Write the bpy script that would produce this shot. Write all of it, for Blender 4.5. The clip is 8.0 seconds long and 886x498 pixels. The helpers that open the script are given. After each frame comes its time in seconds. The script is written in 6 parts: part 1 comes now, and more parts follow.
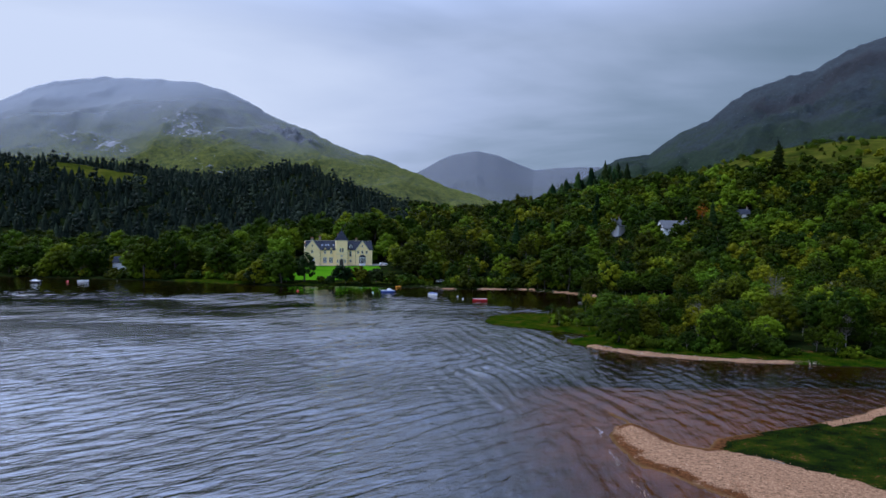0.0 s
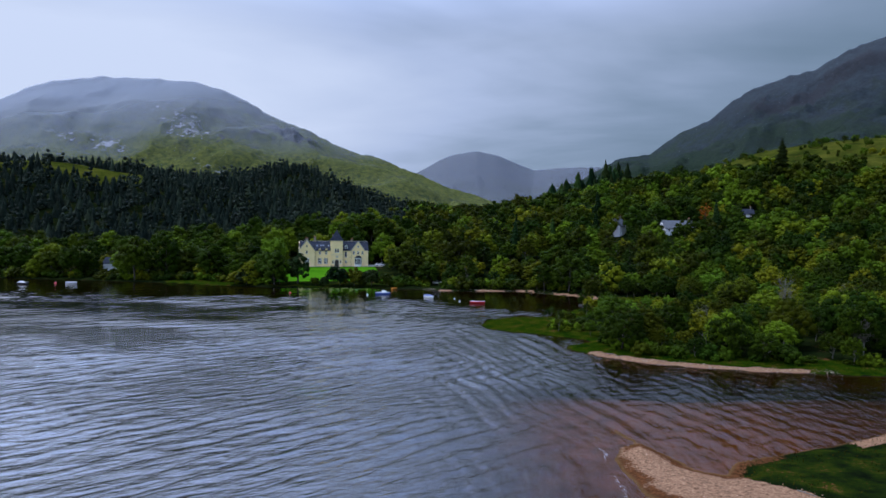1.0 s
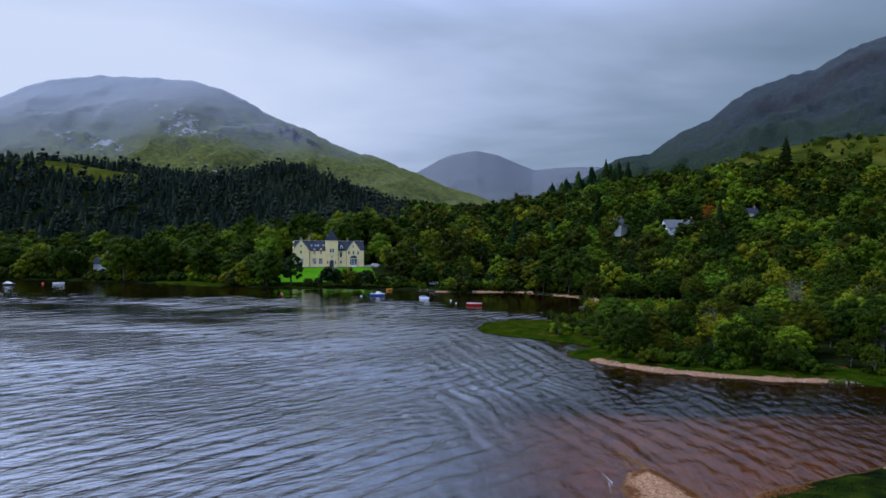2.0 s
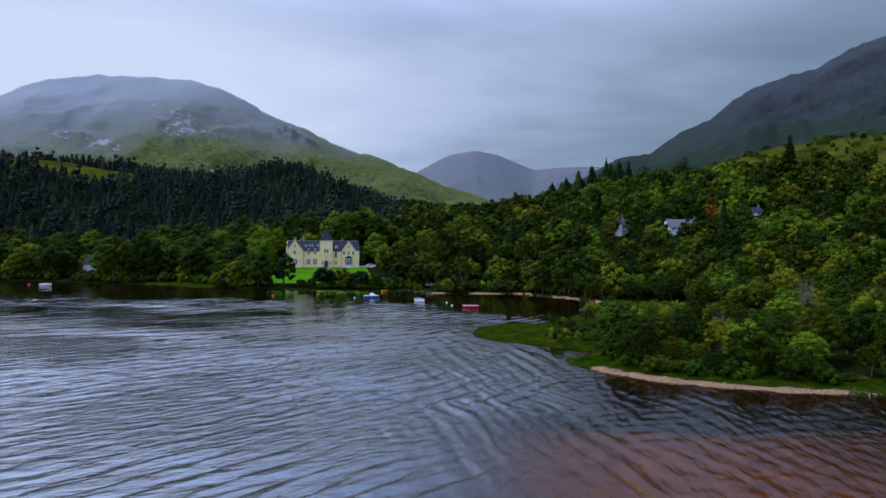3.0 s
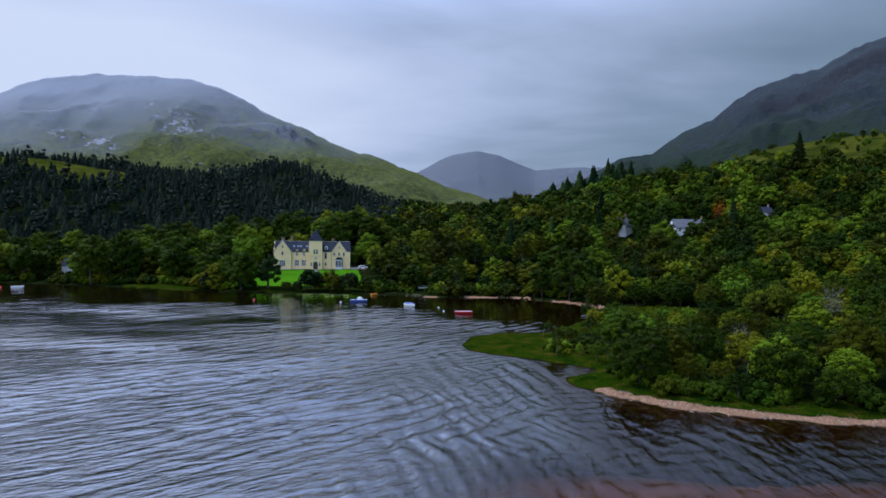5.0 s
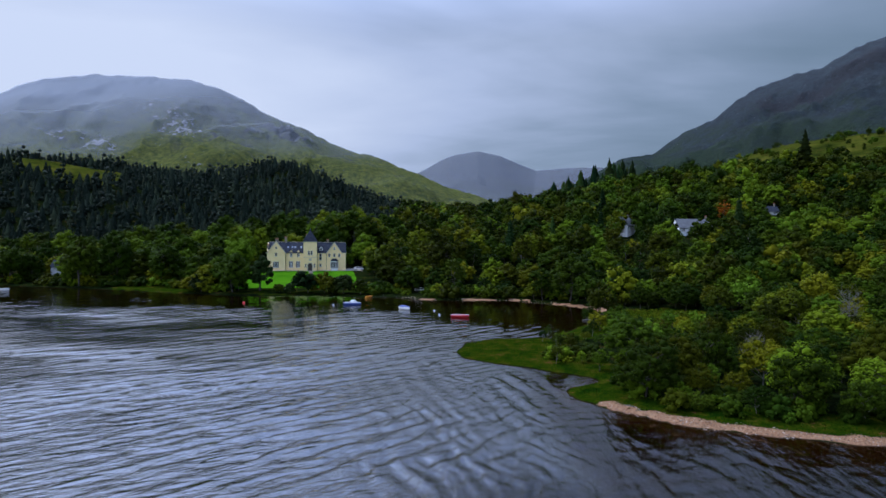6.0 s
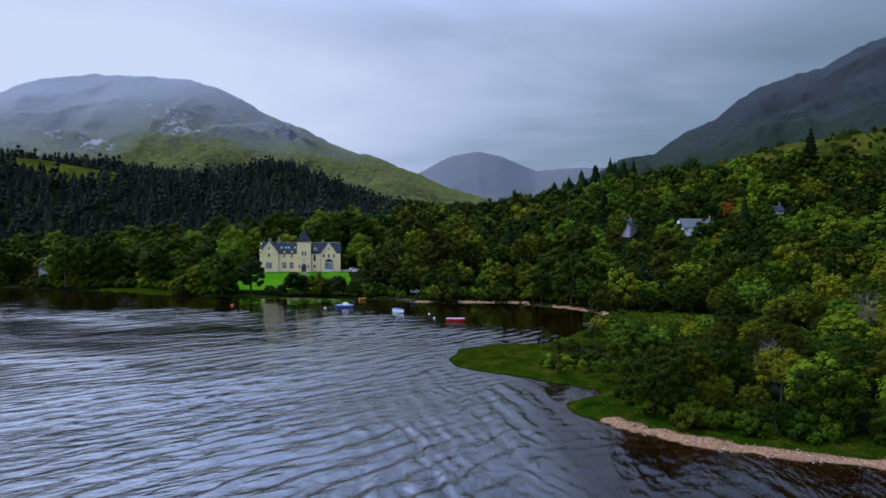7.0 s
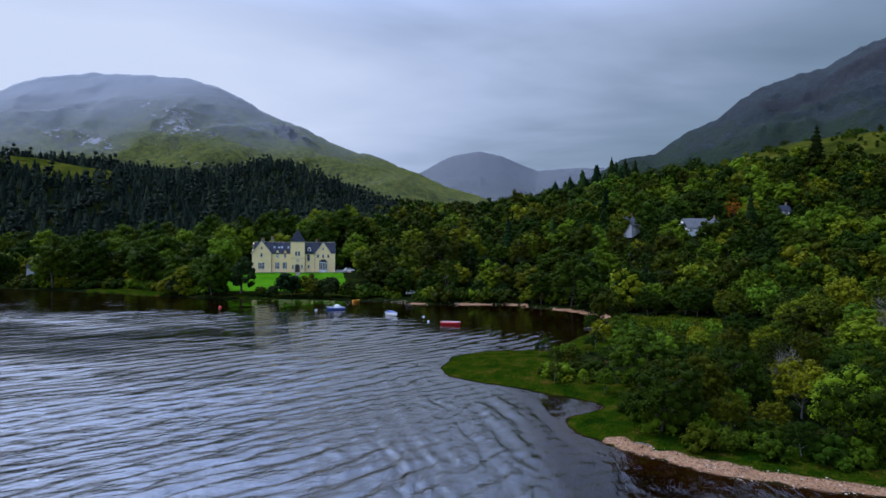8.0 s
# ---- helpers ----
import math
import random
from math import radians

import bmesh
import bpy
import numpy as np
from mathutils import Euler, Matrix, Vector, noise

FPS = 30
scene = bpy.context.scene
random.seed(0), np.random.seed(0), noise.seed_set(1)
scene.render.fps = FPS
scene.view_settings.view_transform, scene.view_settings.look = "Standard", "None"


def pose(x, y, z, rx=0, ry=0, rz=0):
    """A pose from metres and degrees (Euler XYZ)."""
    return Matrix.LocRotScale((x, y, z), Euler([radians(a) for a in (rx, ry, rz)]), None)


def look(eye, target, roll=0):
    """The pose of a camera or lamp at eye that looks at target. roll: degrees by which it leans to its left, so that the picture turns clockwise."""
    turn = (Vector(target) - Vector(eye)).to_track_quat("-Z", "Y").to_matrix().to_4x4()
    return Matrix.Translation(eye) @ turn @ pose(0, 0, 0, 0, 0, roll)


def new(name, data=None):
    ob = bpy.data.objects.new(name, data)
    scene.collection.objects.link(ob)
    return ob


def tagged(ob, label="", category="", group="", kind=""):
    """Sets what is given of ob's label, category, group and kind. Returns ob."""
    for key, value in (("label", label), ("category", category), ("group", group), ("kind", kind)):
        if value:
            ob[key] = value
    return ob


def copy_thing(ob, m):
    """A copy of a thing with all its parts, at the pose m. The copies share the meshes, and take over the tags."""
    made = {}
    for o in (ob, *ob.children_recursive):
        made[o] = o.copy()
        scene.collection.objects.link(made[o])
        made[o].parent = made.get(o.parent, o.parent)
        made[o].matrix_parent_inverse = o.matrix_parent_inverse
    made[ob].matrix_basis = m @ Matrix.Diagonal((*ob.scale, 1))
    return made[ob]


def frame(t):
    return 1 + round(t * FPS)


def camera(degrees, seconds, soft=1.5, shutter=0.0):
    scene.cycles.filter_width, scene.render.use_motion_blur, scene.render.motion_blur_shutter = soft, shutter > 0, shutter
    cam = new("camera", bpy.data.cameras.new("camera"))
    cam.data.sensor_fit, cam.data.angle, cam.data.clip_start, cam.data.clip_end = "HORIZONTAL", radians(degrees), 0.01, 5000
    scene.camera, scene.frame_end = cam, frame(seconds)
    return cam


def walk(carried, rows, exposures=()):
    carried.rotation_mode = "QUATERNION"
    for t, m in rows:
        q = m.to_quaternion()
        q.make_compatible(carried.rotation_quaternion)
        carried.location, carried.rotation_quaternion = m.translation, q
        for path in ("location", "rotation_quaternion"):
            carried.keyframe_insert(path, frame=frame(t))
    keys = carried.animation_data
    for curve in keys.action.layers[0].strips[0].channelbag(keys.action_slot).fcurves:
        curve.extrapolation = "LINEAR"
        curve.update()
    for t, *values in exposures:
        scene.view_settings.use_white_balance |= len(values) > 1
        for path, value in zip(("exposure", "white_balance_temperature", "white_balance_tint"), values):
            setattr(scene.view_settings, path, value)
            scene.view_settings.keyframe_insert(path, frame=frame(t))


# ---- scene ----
import functools

cam = camera(70.1, 8.0)
EXPOSURES = [(0.0, 0.0, 6050, 10), (8.0, 0.0, 6050, 10)]
PATH = [
    (0, (0.331, -0.023, 19.288), (0.253, 1.975, 19.258), 0.4),
    (0.5, (0.809, 3.246, 19.306), (0.731, 5.244, 19.276), 0.4),
    (1, (1.291, 6.516, 19.325), (1.213, 8.515, 19.296), 0.4),
    (1.5, (1.798, 9.78, 19.34), (1.72, 11.779, 19.31), 0.4),
    (3, (3.395, 19.632, 19.367), (3.317, 21.63, 19.337), 0.4),
    (3.5, (3.94, 22.942, 19.371), (3.861, 24.941, 19.342), 0.4),
    (4, (4.5, 26.277, 19.372), (4.42, 28.275, 19.344), 0.4),
    (4.5, (5.068, 29.639, 19.369), (4.987, 31.637, 19.34), 0.5),
    (6, (6.74, 39.847, 19.336), (6.655, 41.845, 19.31), 0.4),
    (6.5, (7.299, 43.256, 19.333), (7.213, 45.254, 19.307), 0.4),
    (7, (7.877, 46.651, 19.327), (7.79, 48.649, 19.302), 0.4),
    (7.5, (8.477, 50.043, 19.325), (8.388, 52.041, 19.3), 0.5),
    (8, (9.065, 53.46, 19.328), (8.975, 55.457, 19.303), 0.5),
]
walk(cam, [(t, look(eye, target, roll)) for t, eye, target, roll in PATH], EXPOSURES)

# ---- world, sun, exposure ----
SUN_ELEV, SUN_AZ = radians(58), radians(300)      # azimuth clockwise from +y
world = bpy.data.worlds.new("overcast_sky")
scene.world = world
world.use_nodes = True


def links(nt):
    def link(a, b):
        nt.links.new(a, b)
    return link


def math_node(nt, op, a, b=None, clamp=False):
    n = nt.nodes.new("ShaderNodeMath")
    n.operation, n.use_clamp = op, clamp
    for i, v in enumerate((a, b)):
        if v is None:
            continue
        if isinstance(v, (int, float)):
            n.inputs[i].default_value = v
        else:
            nt.links.new(v, n.inputs[i])
    return n.outputs[0]


def mix_col(nt, fac, a, b, mode="MIX"):
    n = nt.nodes.new("ShaderNodeMix")
    n.data_type, n.blend_type = "RGBA", mode
    for i, v in ((0, fac), (6, a), (7, b)):
        if isinstance(v, (int, float)):
            n.inputs[i].default_value = v
        elif isinstance(v, tuple):
            n.inputs[i].default_value = (*v, 1)
        else:
            nt.links.new(v, n.inputs[i])
    return n.outputs[2]


def ramp(nt, fac, stops):
    n = nt.nodes.new("ShaderNodeValToRGB")
    e = n.color_ramp.elements
    while len(e) < len(stops):
        e.new(0.5)
    for el, (p, c) in zip(e, stops):
        el.position = p
        el.color = (c, c, c, 1) if isinstance(c, (int, float)) else (*c, 1)
    nt.links.new(fac, n.inputs[0])
    return n.outputs[0]


def noise_fac(nt, vec, scale, detail=4.0, rough=0.55, distort=0.0):
    n = nt.nodes.new("ShaderNodeTexNoise")
    n.inputs["Scale"].default_value = scale
    n.inputs["Detail"].default_value = detail
    n.inputs["Roughness"].default_value = rough
    n.inputs["Distortion"].default_value = distort
    nt.links.new(vec, n.inputs["Vector"])
    return n.outputs["Fac"]


def mapping(nt, vec, scale=(1, 1, 1), rot=(0, 0, 0), loc=(0, 0, 0)):
    n = nt.nodes.new("ShaderNodeMapping")
    n.inputs["Scale"].default_value = scale
    n.inputs["Rotation"].default_value = rot
    n.inputs["Location"].default_value = loc
    nt.links.new(vec, n.inputs["Vector"])
    return n.outputs[0]


def build_sky():
    nt = world.node_tree
    nt.nodes.clear()
    link = links(nt)
    out = nt.nodes.new("ShaderNodeOutputWorld")
    bg = nt.nodes.new("ShaderNodeBackground")
    sky = nt.nodes.new("ShaderNodeTexSky")
    sky.sky_type, sky.sun_disc = "NISHITA", False
    sky.sun_elevation, sky.sun_rotation = SUN_ELEV, SUN_AZ
    coord = nt.nodes.new("ShaderNodeTexCoord").outputs["Generated"]
    sep = nt.nodes.new("ShaderNodeSeparateXYZ")
    link(coord, sep.inputs[0])
    up = math_node(nt, "ADD", math_node(nt, "MAXIMUM", sep.outputs[2], 0.0), 0.16)
    comb = nt.nodes.new("ShaderNodeCombineXYZ")
    link(math_node(nt, "DIVIDE", sep.outputs[0], up), comb.inputs[0])
    link(math_node(nt, "DIVIDE", sep.outputs[1], up), comb.inputs[1])
    big = noise_fac(nt, mapping(nt, comb.outputs[0], (0.42, 0.55, 1), (0, 0, 0.4), (2.9, 1.7, 0)), 1.0, 5, 0.5, 0.4)
    fine = noise_fac(nt, mapping(nt, comb.outputs[0], (0.7, 1.3, 1), (0, 0, -0.3)), 1.5, 5, 0.5, 0.5)
    # the cloud deck is thinner to the west and behind, thicker to the north-east
    side = math_node(nt, "MULTIPLY_ADD", sep.outputs[0], -0.82)
    side.node.inputs[2].default_value = 0.65
    back = math_node(nt, "MULTIPLY", math_node(nt, "SUBTRACT", 0.70, sep.outputs[1], True), 0.2)
    f = math_node(nt, "ADD", side, math_node(nt, "MULTIPLY", math_node(nt, "SUBTRACT", big, 0.5), 1.15))
    f = math_node(nt, "ADD", f, math_node(nt, "MULTIPLY", math_node(nt, "SUBTRACT", fine, 0.5), 0.36))
    f = math_node(nt, "ADD", f, back, True)
    cloud = ramp(nt, f, [(0.0, (0.125, 0.185, 0.245)), (0.30, (0.225, 0.290, 0.395)), (0.62, (0.43, 0.50, 0.68)), (1.0, (0.62, 0.68, 0.84))])
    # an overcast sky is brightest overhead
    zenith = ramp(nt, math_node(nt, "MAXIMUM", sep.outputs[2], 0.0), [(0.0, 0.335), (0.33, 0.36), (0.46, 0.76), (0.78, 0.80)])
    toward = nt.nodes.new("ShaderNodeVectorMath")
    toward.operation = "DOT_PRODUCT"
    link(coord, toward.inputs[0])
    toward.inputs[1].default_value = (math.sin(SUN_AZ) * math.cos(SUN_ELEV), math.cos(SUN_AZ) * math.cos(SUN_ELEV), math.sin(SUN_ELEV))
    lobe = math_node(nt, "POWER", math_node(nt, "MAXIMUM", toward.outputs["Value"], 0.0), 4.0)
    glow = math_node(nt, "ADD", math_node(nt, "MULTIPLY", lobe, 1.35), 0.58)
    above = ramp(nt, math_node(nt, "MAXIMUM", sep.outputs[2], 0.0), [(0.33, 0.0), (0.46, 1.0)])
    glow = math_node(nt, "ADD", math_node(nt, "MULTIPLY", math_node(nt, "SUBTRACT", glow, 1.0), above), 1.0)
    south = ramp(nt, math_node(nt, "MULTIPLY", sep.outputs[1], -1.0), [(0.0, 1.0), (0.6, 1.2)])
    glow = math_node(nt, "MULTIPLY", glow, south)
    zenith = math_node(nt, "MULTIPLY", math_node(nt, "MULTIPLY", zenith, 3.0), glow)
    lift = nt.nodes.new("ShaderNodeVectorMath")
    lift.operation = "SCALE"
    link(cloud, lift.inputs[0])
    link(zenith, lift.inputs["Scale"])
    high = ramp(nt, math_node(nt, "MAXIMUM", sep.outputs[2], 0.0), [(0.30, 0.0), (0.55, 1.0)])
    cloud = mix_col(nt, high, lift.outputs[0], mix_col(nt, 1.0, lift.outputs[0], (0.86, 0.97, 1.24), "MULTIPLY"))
    clear = mix_col(nt, 1.0, sky.outputs[0], (0.09, 0.09, 0.09), "MULTIPLY")
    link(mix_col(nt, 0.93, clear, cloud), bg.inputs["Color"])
    bg.inputs["Strength"].default_value = 1.0
    link(bg.outputs[0], out.inputs["Surface"])


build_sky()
sun_data = bpy.data.lights.new("sun", "SUN")
sun_data.energy, sun_data.angle, sun_data.color = 2.3, radians(12), (1.0, 0.96, 0.86)
sun = new("sun", sun_data)
sun_dir = Vector((math.sin(SUN_AZ) * math.cos(SUN_ELEV), math.cos(SUN_AZ) * math.cos(SUN_ELEV), math.sin(SUN_ELEV)))
sun.matrix_world = look(sun_dir * 400, (0, 0, 0))


# ---- materials ----
def material(name, rough=0.85, metal=0.0):
    m = bpy.data.materials.new(name)
    m.use_nodes = True
    nt = m.node_tree
    b = nt.nodes["Principled BSDF"]
    b.inputs["Roughness"].default_value = rough
    b.inputs["Metallic"].default_value = metal
    b.inputs["Specular IOR Level"].default_value = 0.5 if rough < 0.7 else 0.0
    pos = nt.nodes.new("ShaderNodeNewGeometry").outputs["Position"]
    return m, nt, b, pos


def bump(nt, b, height, strength=0.5, distance=0.1):
    n = nt.nodes.new("ShaderNodeBump")
    n.inputs["Strength"].default_value = strength
    n.inputs["Distance"].default_value = distance
    nt.links.new(height, n.inputs["Height"])
    nt.links.new(n.outputs[0], b.inputs["Normal"])


def mottled(name, dark, light, scale, rough=0.85, fine=None, bump_size=0.0, metal=0.0, spread=(0.3, 0.7)):
    """A surface that varies between two colours at a broad and a fine scale."""
    m, nt, b, pos = material(name, rough, metal)
    broad = noise_fac(nt, pos, scale, 5, 0.6)
    small = noise_fac(nt, pos, fine or scale * 9, 4, 0.6)
    f = math_node(nt, "ADD", math_node(nt, "MULTIPLY", broad, 0.6), math_node(nt, "MULTIPLY", small, 0.4))
    nt.links.new(ramp(nt, f, [(spread[0], dark), (spread[1], light)]), b.inputs["Base Color"])
    if bump_size:
        bump(nt, b, small, 0.6, bump_size)
    return m


def leaf_material(name, dark, mid, light, patch=0.09, speckle=0.22, tint=1.0):
    """Foliage: colour varies leaf by leaf, tree by tree and over the wood."""
    m, nt, b, pos = material(name, 0.62)
    geo = [n for n in nt.nodes if n.type == "NEW_GEOMETRY"][0]
    info = nt.nodes.new("ShaderNodeObjectInfo")
    tone = nt.nodes.new("ShaderNodeAttribute")
    tone.attribute_name = "tone"
    each = math_node(nt, "FRACT", math_node(nt, "ADD", info.outputs["Random"], tone.outputs["Fac"]))
    hue = math_node(nt, "FRACT", math_node(nt, "MULTIPLY", each, 7.31))
    broad = noise_fac(nt, pos, patch, 2, 0.5)
    f = math_node(nt, "MULTIPLY", geo.outputs["Random Per Island"], speckle)
    f = math_node(nt, "ADD", f, math_node(nt, "MULTIPLY", math_node(nt, "SUBTRACT", broad, 0.5), 0.35))
    f = math_node(nt, "ADD", f, math_node(nt, "MULTIPLY", math_node(nt, "POWER", each, 1.7), 0.88), True)
    col = ramp(nt, f, [(0.1, dark), (0.5, mid), (0.95, light)])
    olive = mix_col(nt, ramp(nt, hue, [(0.42, 0.0), (0.95, tint)]), col, mix_col(nt, 1.0, col, (1.45, 0.92, 0.8), "MULTIPLY"))
    olive = mix_col(nt, ramp(nt, hue, [(0.0, 0.55 * tint), (0.22, 0.0)]), olive, mix_col(nt, 1.0, col, (0.55, 0.85, 1.6), "MULTIPLY"))
    nt.links.new(olive, b.inputs["Base Color"])
    b.inputs["Specular IOR Level"].default_value = 0.02
    thin = nt.nodes.new("ShaderNodeBsdfTranslucent")
    nt.links.new(olive, thin.inputs["Color"])
    add = nt.nodes.new("ShaderNodeMixShader")
    add.inputs[0].default_value = 0.10
    out = nt.nodes["Material Output"]
    nt.links.new(b.outputs[0], add.inputs[1])
    nt.links.new(thin.outputs[0], add.inputs[2])
    nt.links.new(add.outputs[0], out.inputs["Surface"])
    return m


LEAF = leaf_material("broadleaf_foliage", (0.011, 0.022, 0.001), (0.030, 0.053, 0.002), (0.100, 0.155, 0.006), 0.09, 0.20, 1.0)
LEAF_PALE = leaf_material("pale_willow_foliage", (0.011, 0.022, 0.002), (0.026, 0.048, 0.003), (0.055, 0.090, 0.005))
NEEDLE = leaf_material("conifer_needles", (0.013, 0.021, 0.014), (0.025, 0.037, 0.023), (0.046, 0.062, 0.032), 0.02, 0.05, 0.15)
LIME = leaf_material("lime_foliage", (0.016, 0.032, 0.001), (0.042, 0.075, 0.003), (0.100, 0.160, 0.006), 0.09, 0.18, 0.6)
YEW = leaf_material("dark_evergreen_foliage", (0.006, 0.016, 0.004), (0.014, 0.032, 0.007), (0.030, 0.058, 0.010))
RUST = leaf_material("rust_foliage", (0.14, 0.05, 0.006), (0.30, 0.12, 0.012), (0.42, 0.19, 0.02))
BARK = mottled("bark", (0.03, 0.026, 0.022), (0.11, 0.10, 0.085), 1.5, 0.9)
BARK_PALE = mottled("birch_bark", (0.07, 0.064, 0.054), (0.21, 0.195, 0.17), 1.2, 0.85)
CREAM = mottled("cream_render", (0.82, 0.63, 0.31), (0.95, 0.75, 0.39), 0.6, 0.9, 6.0, 0.02)
STONE_TRIM = mottled("pale_stone", (0.45, 0.40, 0.30), (0.62, 0.56, 0.43), 1.0, 0.85)
SLATE = mottled("slate", (0.016, 0.019, 0.026), (0.050, 0.055, 0.070), 0.8, 0.8, 5.0, 0.03)
WHITE = mottled("white_paint", (0.68, 0.68, 0.66), (0.82, 0.82, 0.80), 0.7, 0.5)
DARK_WOOD = mottled("dark_wood", (0.02, 0.015, 0.012), (0.06, 0.045, 0.03), 1.5, 0.6)
RED = mottled("red_gelcoat", (0.45, 0.015, 0.02), (0.62, 0.03, 0.03), 1.5, 0.35)
BLUE = mottled("blue_gelcoat", (0.03, 0.06, 0.22), (0.06, 0.11, 0.34), 1.5, 0.35)
ORANGE = mottled("orange_plastic", (0.60, 0.22, 0.02), (0.75, 0.33, 0.03), 1.5, 0.45)
BLACK = mottled("black_rubber", (0.008, 0.008, 0.009), (0.025, 0.025, 0.027), 2.0, 0.6)
GREY_METAL = mottled("grey_metal", (0.18, 0.19, 0.20), (0.34, 0.35, 0.36), 2.0, 0.4, metal=0.6)


def glass_material():
    m, nt, b, pos = material("window_glass", 0.06)
    b.inputs["Base Color"].default_value = (0.012, 0.014, 0.018, 1)
    return m


GLASS = glass_material()


# ---- the lie of the land ----
HOUSE_AT, HOUSE_TURN = (-61.3, 306.5, 6.5), 15.0


def house_frame(x, y):
    """Plan coordinates along and behind the front of the big house."""
    c, s = math.cos(radians(HOUSE_TURN)), math.sin(radians(HOUSE_TURN))
    return (x - HOUSE_AT[0]) * c + (y - HOUSE_AT[1]) * s, -(x - HOUSE_AT[0]) * s + (y - HOUSE_AT[1]) * c


MAIN_SHORE = [(-4800, 900), (-900, 560), (-400, 350), (-226, 296), (-177, 285), (-144, 277), (-118, 268), (-98, 260), (-82, 256),
              (-72, 252), (-61, 252), (-52, 256), (-40, 255), (-28, 250), (-18, 252), (-9, 244), (3, 243.5), (20, 245), (27, 239),
              (35, 230.5), (42, 221), (42, 206), (32, 185), (23, 167), (12, 165), (6.2, 159), (4.2, 150), (5.9, 143), (11, 139.3),
              (16, 136.3), (21, 132.5), (26, 128.5), (22, 125.5), (19.3, 122.8), (19.6, 118.7), (22, 114), (25, 110.4), (30, 106.6),
              (36, 103.8), (43, 102), (55, 100.2), (68, 99), (95, 97), (150, 91), (320, 70), (4800, -300), (4800, 4800), (-4800, 4800)]
NEAR_SHORE = [(17.9, 67.1), (15.8, 65.9), (14.9, 63.4), (14.6, 60), (14.7, 56.5), (15.5, 54), (17.2, 52.2), (20.1, 47.9), (23, 41),
              (27, 30), (36, 10), (60, -30), (300, -260), (4800, -1500), (4800, -420), (320, 50), (150, 72), (75, 80), (49.6, 75.9),
              (42, 70.7), (32.3, 65.6), (27.6, 63.8), (24.4, 61.9), (22.8, 59.3), (20.6, 60.2), (19.7, 63.3)]
SPOTS = np.array([(-30, 300, 6), (-40, 350, 15), (-100, 400, 18), (-230, 430, 14), (-118, 735, 68), (0, 900, 50), (62, 898, 54),
                  (-300, 340, 6), (0, 600, 40), (48, 698, 46), (100, 794, 62), (190, 910, 98), (207, 668, 80), (-345, 770, 89),
                  (208, 563, 80), (230, 515, 89), (300, 491, 97), (83, 345, 24), (112, 324, 26), (95, 292, 18), (60, 262, 8), (60, 190, 2.5),
                  (120, 170, 6), (200, 250, 22), (-200, 710, 98), (-80, 645, 44), (-250, 686, 80), (-412, 600, 92), (-352, 588, 80), (-150, 470, 20),
                  (-600, 540, 78), (0, 2400, 60), (-2400, 1800, 60), (2400, 1800, 100)])


def signed_distance(x, y, poly):
    """Metres from the edge of the polygon, positive inside."""
    p = np.array(poly, float)
    q = np.roll(p, -1, 0)
    best = np.full(x.shape, 1e18)
    inside = np.zeros(x.shape, bool)
    for (ax, ay), (bx, by) in zip(p, q):
        ex, ey = bx - ax, by - ay
        s = np.clip(((x - ax) * ex + (y - ay) * ey) / (ex * ex + ey * ey), 0, 1)
        best = np.minimum(best, (x - ax - s * ex) ** 2 + (y - ay - s * ey) ** 2)
        if ay != by:
            inside ^= ((ay > y) != (by > y)) & (x < ax + (y - ay) * ex / (by - ay))
    return np.where(inside, 1, -1) * np.sqrt(best)


def spot_weights():
    d = np.hypot(SPOTS[:, None, 0] - SPOTS[None, :, 0], SPOTS[:, None, 1] - SPOTS[None, :, 1])
    n = len(SPOTS)
    a = np.zeros((n + 1, n + 1))
    a[:n, :n], a[:n, n], a[n, :n] = np.sqrt(d * d + 900), 1, 1
    return np.linalg.solve(a, np.append(SPOTS[:, 2], 0))


WEIGHTS = spot_weights()


def smooth(a, b, v):
    s = np.clip((v - a) / (b - a), 0, 1)
    return s * s * (3 - 2 * s)


GRID = np.random.RandomState(5).rand(256, 256)


def value_noise(x, y):
    xi, yi = np.floor(x).astype(int), np.floor(y).astype(int)
    u, v = x - xi, y - yi
    u, v = u * u * (3 - 2 * u), v * v * (3 - 2 * v)
    g = lambda i, j: GRID[i % 256, j % 256]
    return (g(xi, yi) * (1 - u) + g(xi + 1, yi) * u) * (1 - v) + (g(xi, yi + 1) * (1 - u) + g(xi + 1, yi + 1) * u) * v


def fbm(x, y, octaves=4):
    s, a = 0, 0.5
    for _ in range(octaves):
        s = s + a * value_noise(x, y)
        x, y, a = x * 2.03 + 17.1, y * 2.03 + 5.7, a * 0.5
    return s


def shore(x, y):
    wob = (fbm(x * 0.35, y * 0.35, 3) - 0.44) * 1.6
    return signed_distance(x, y, MAIN_SHORE) + wob, signed_distance(x, y, NEAR_SHORE) + wob * 0.6


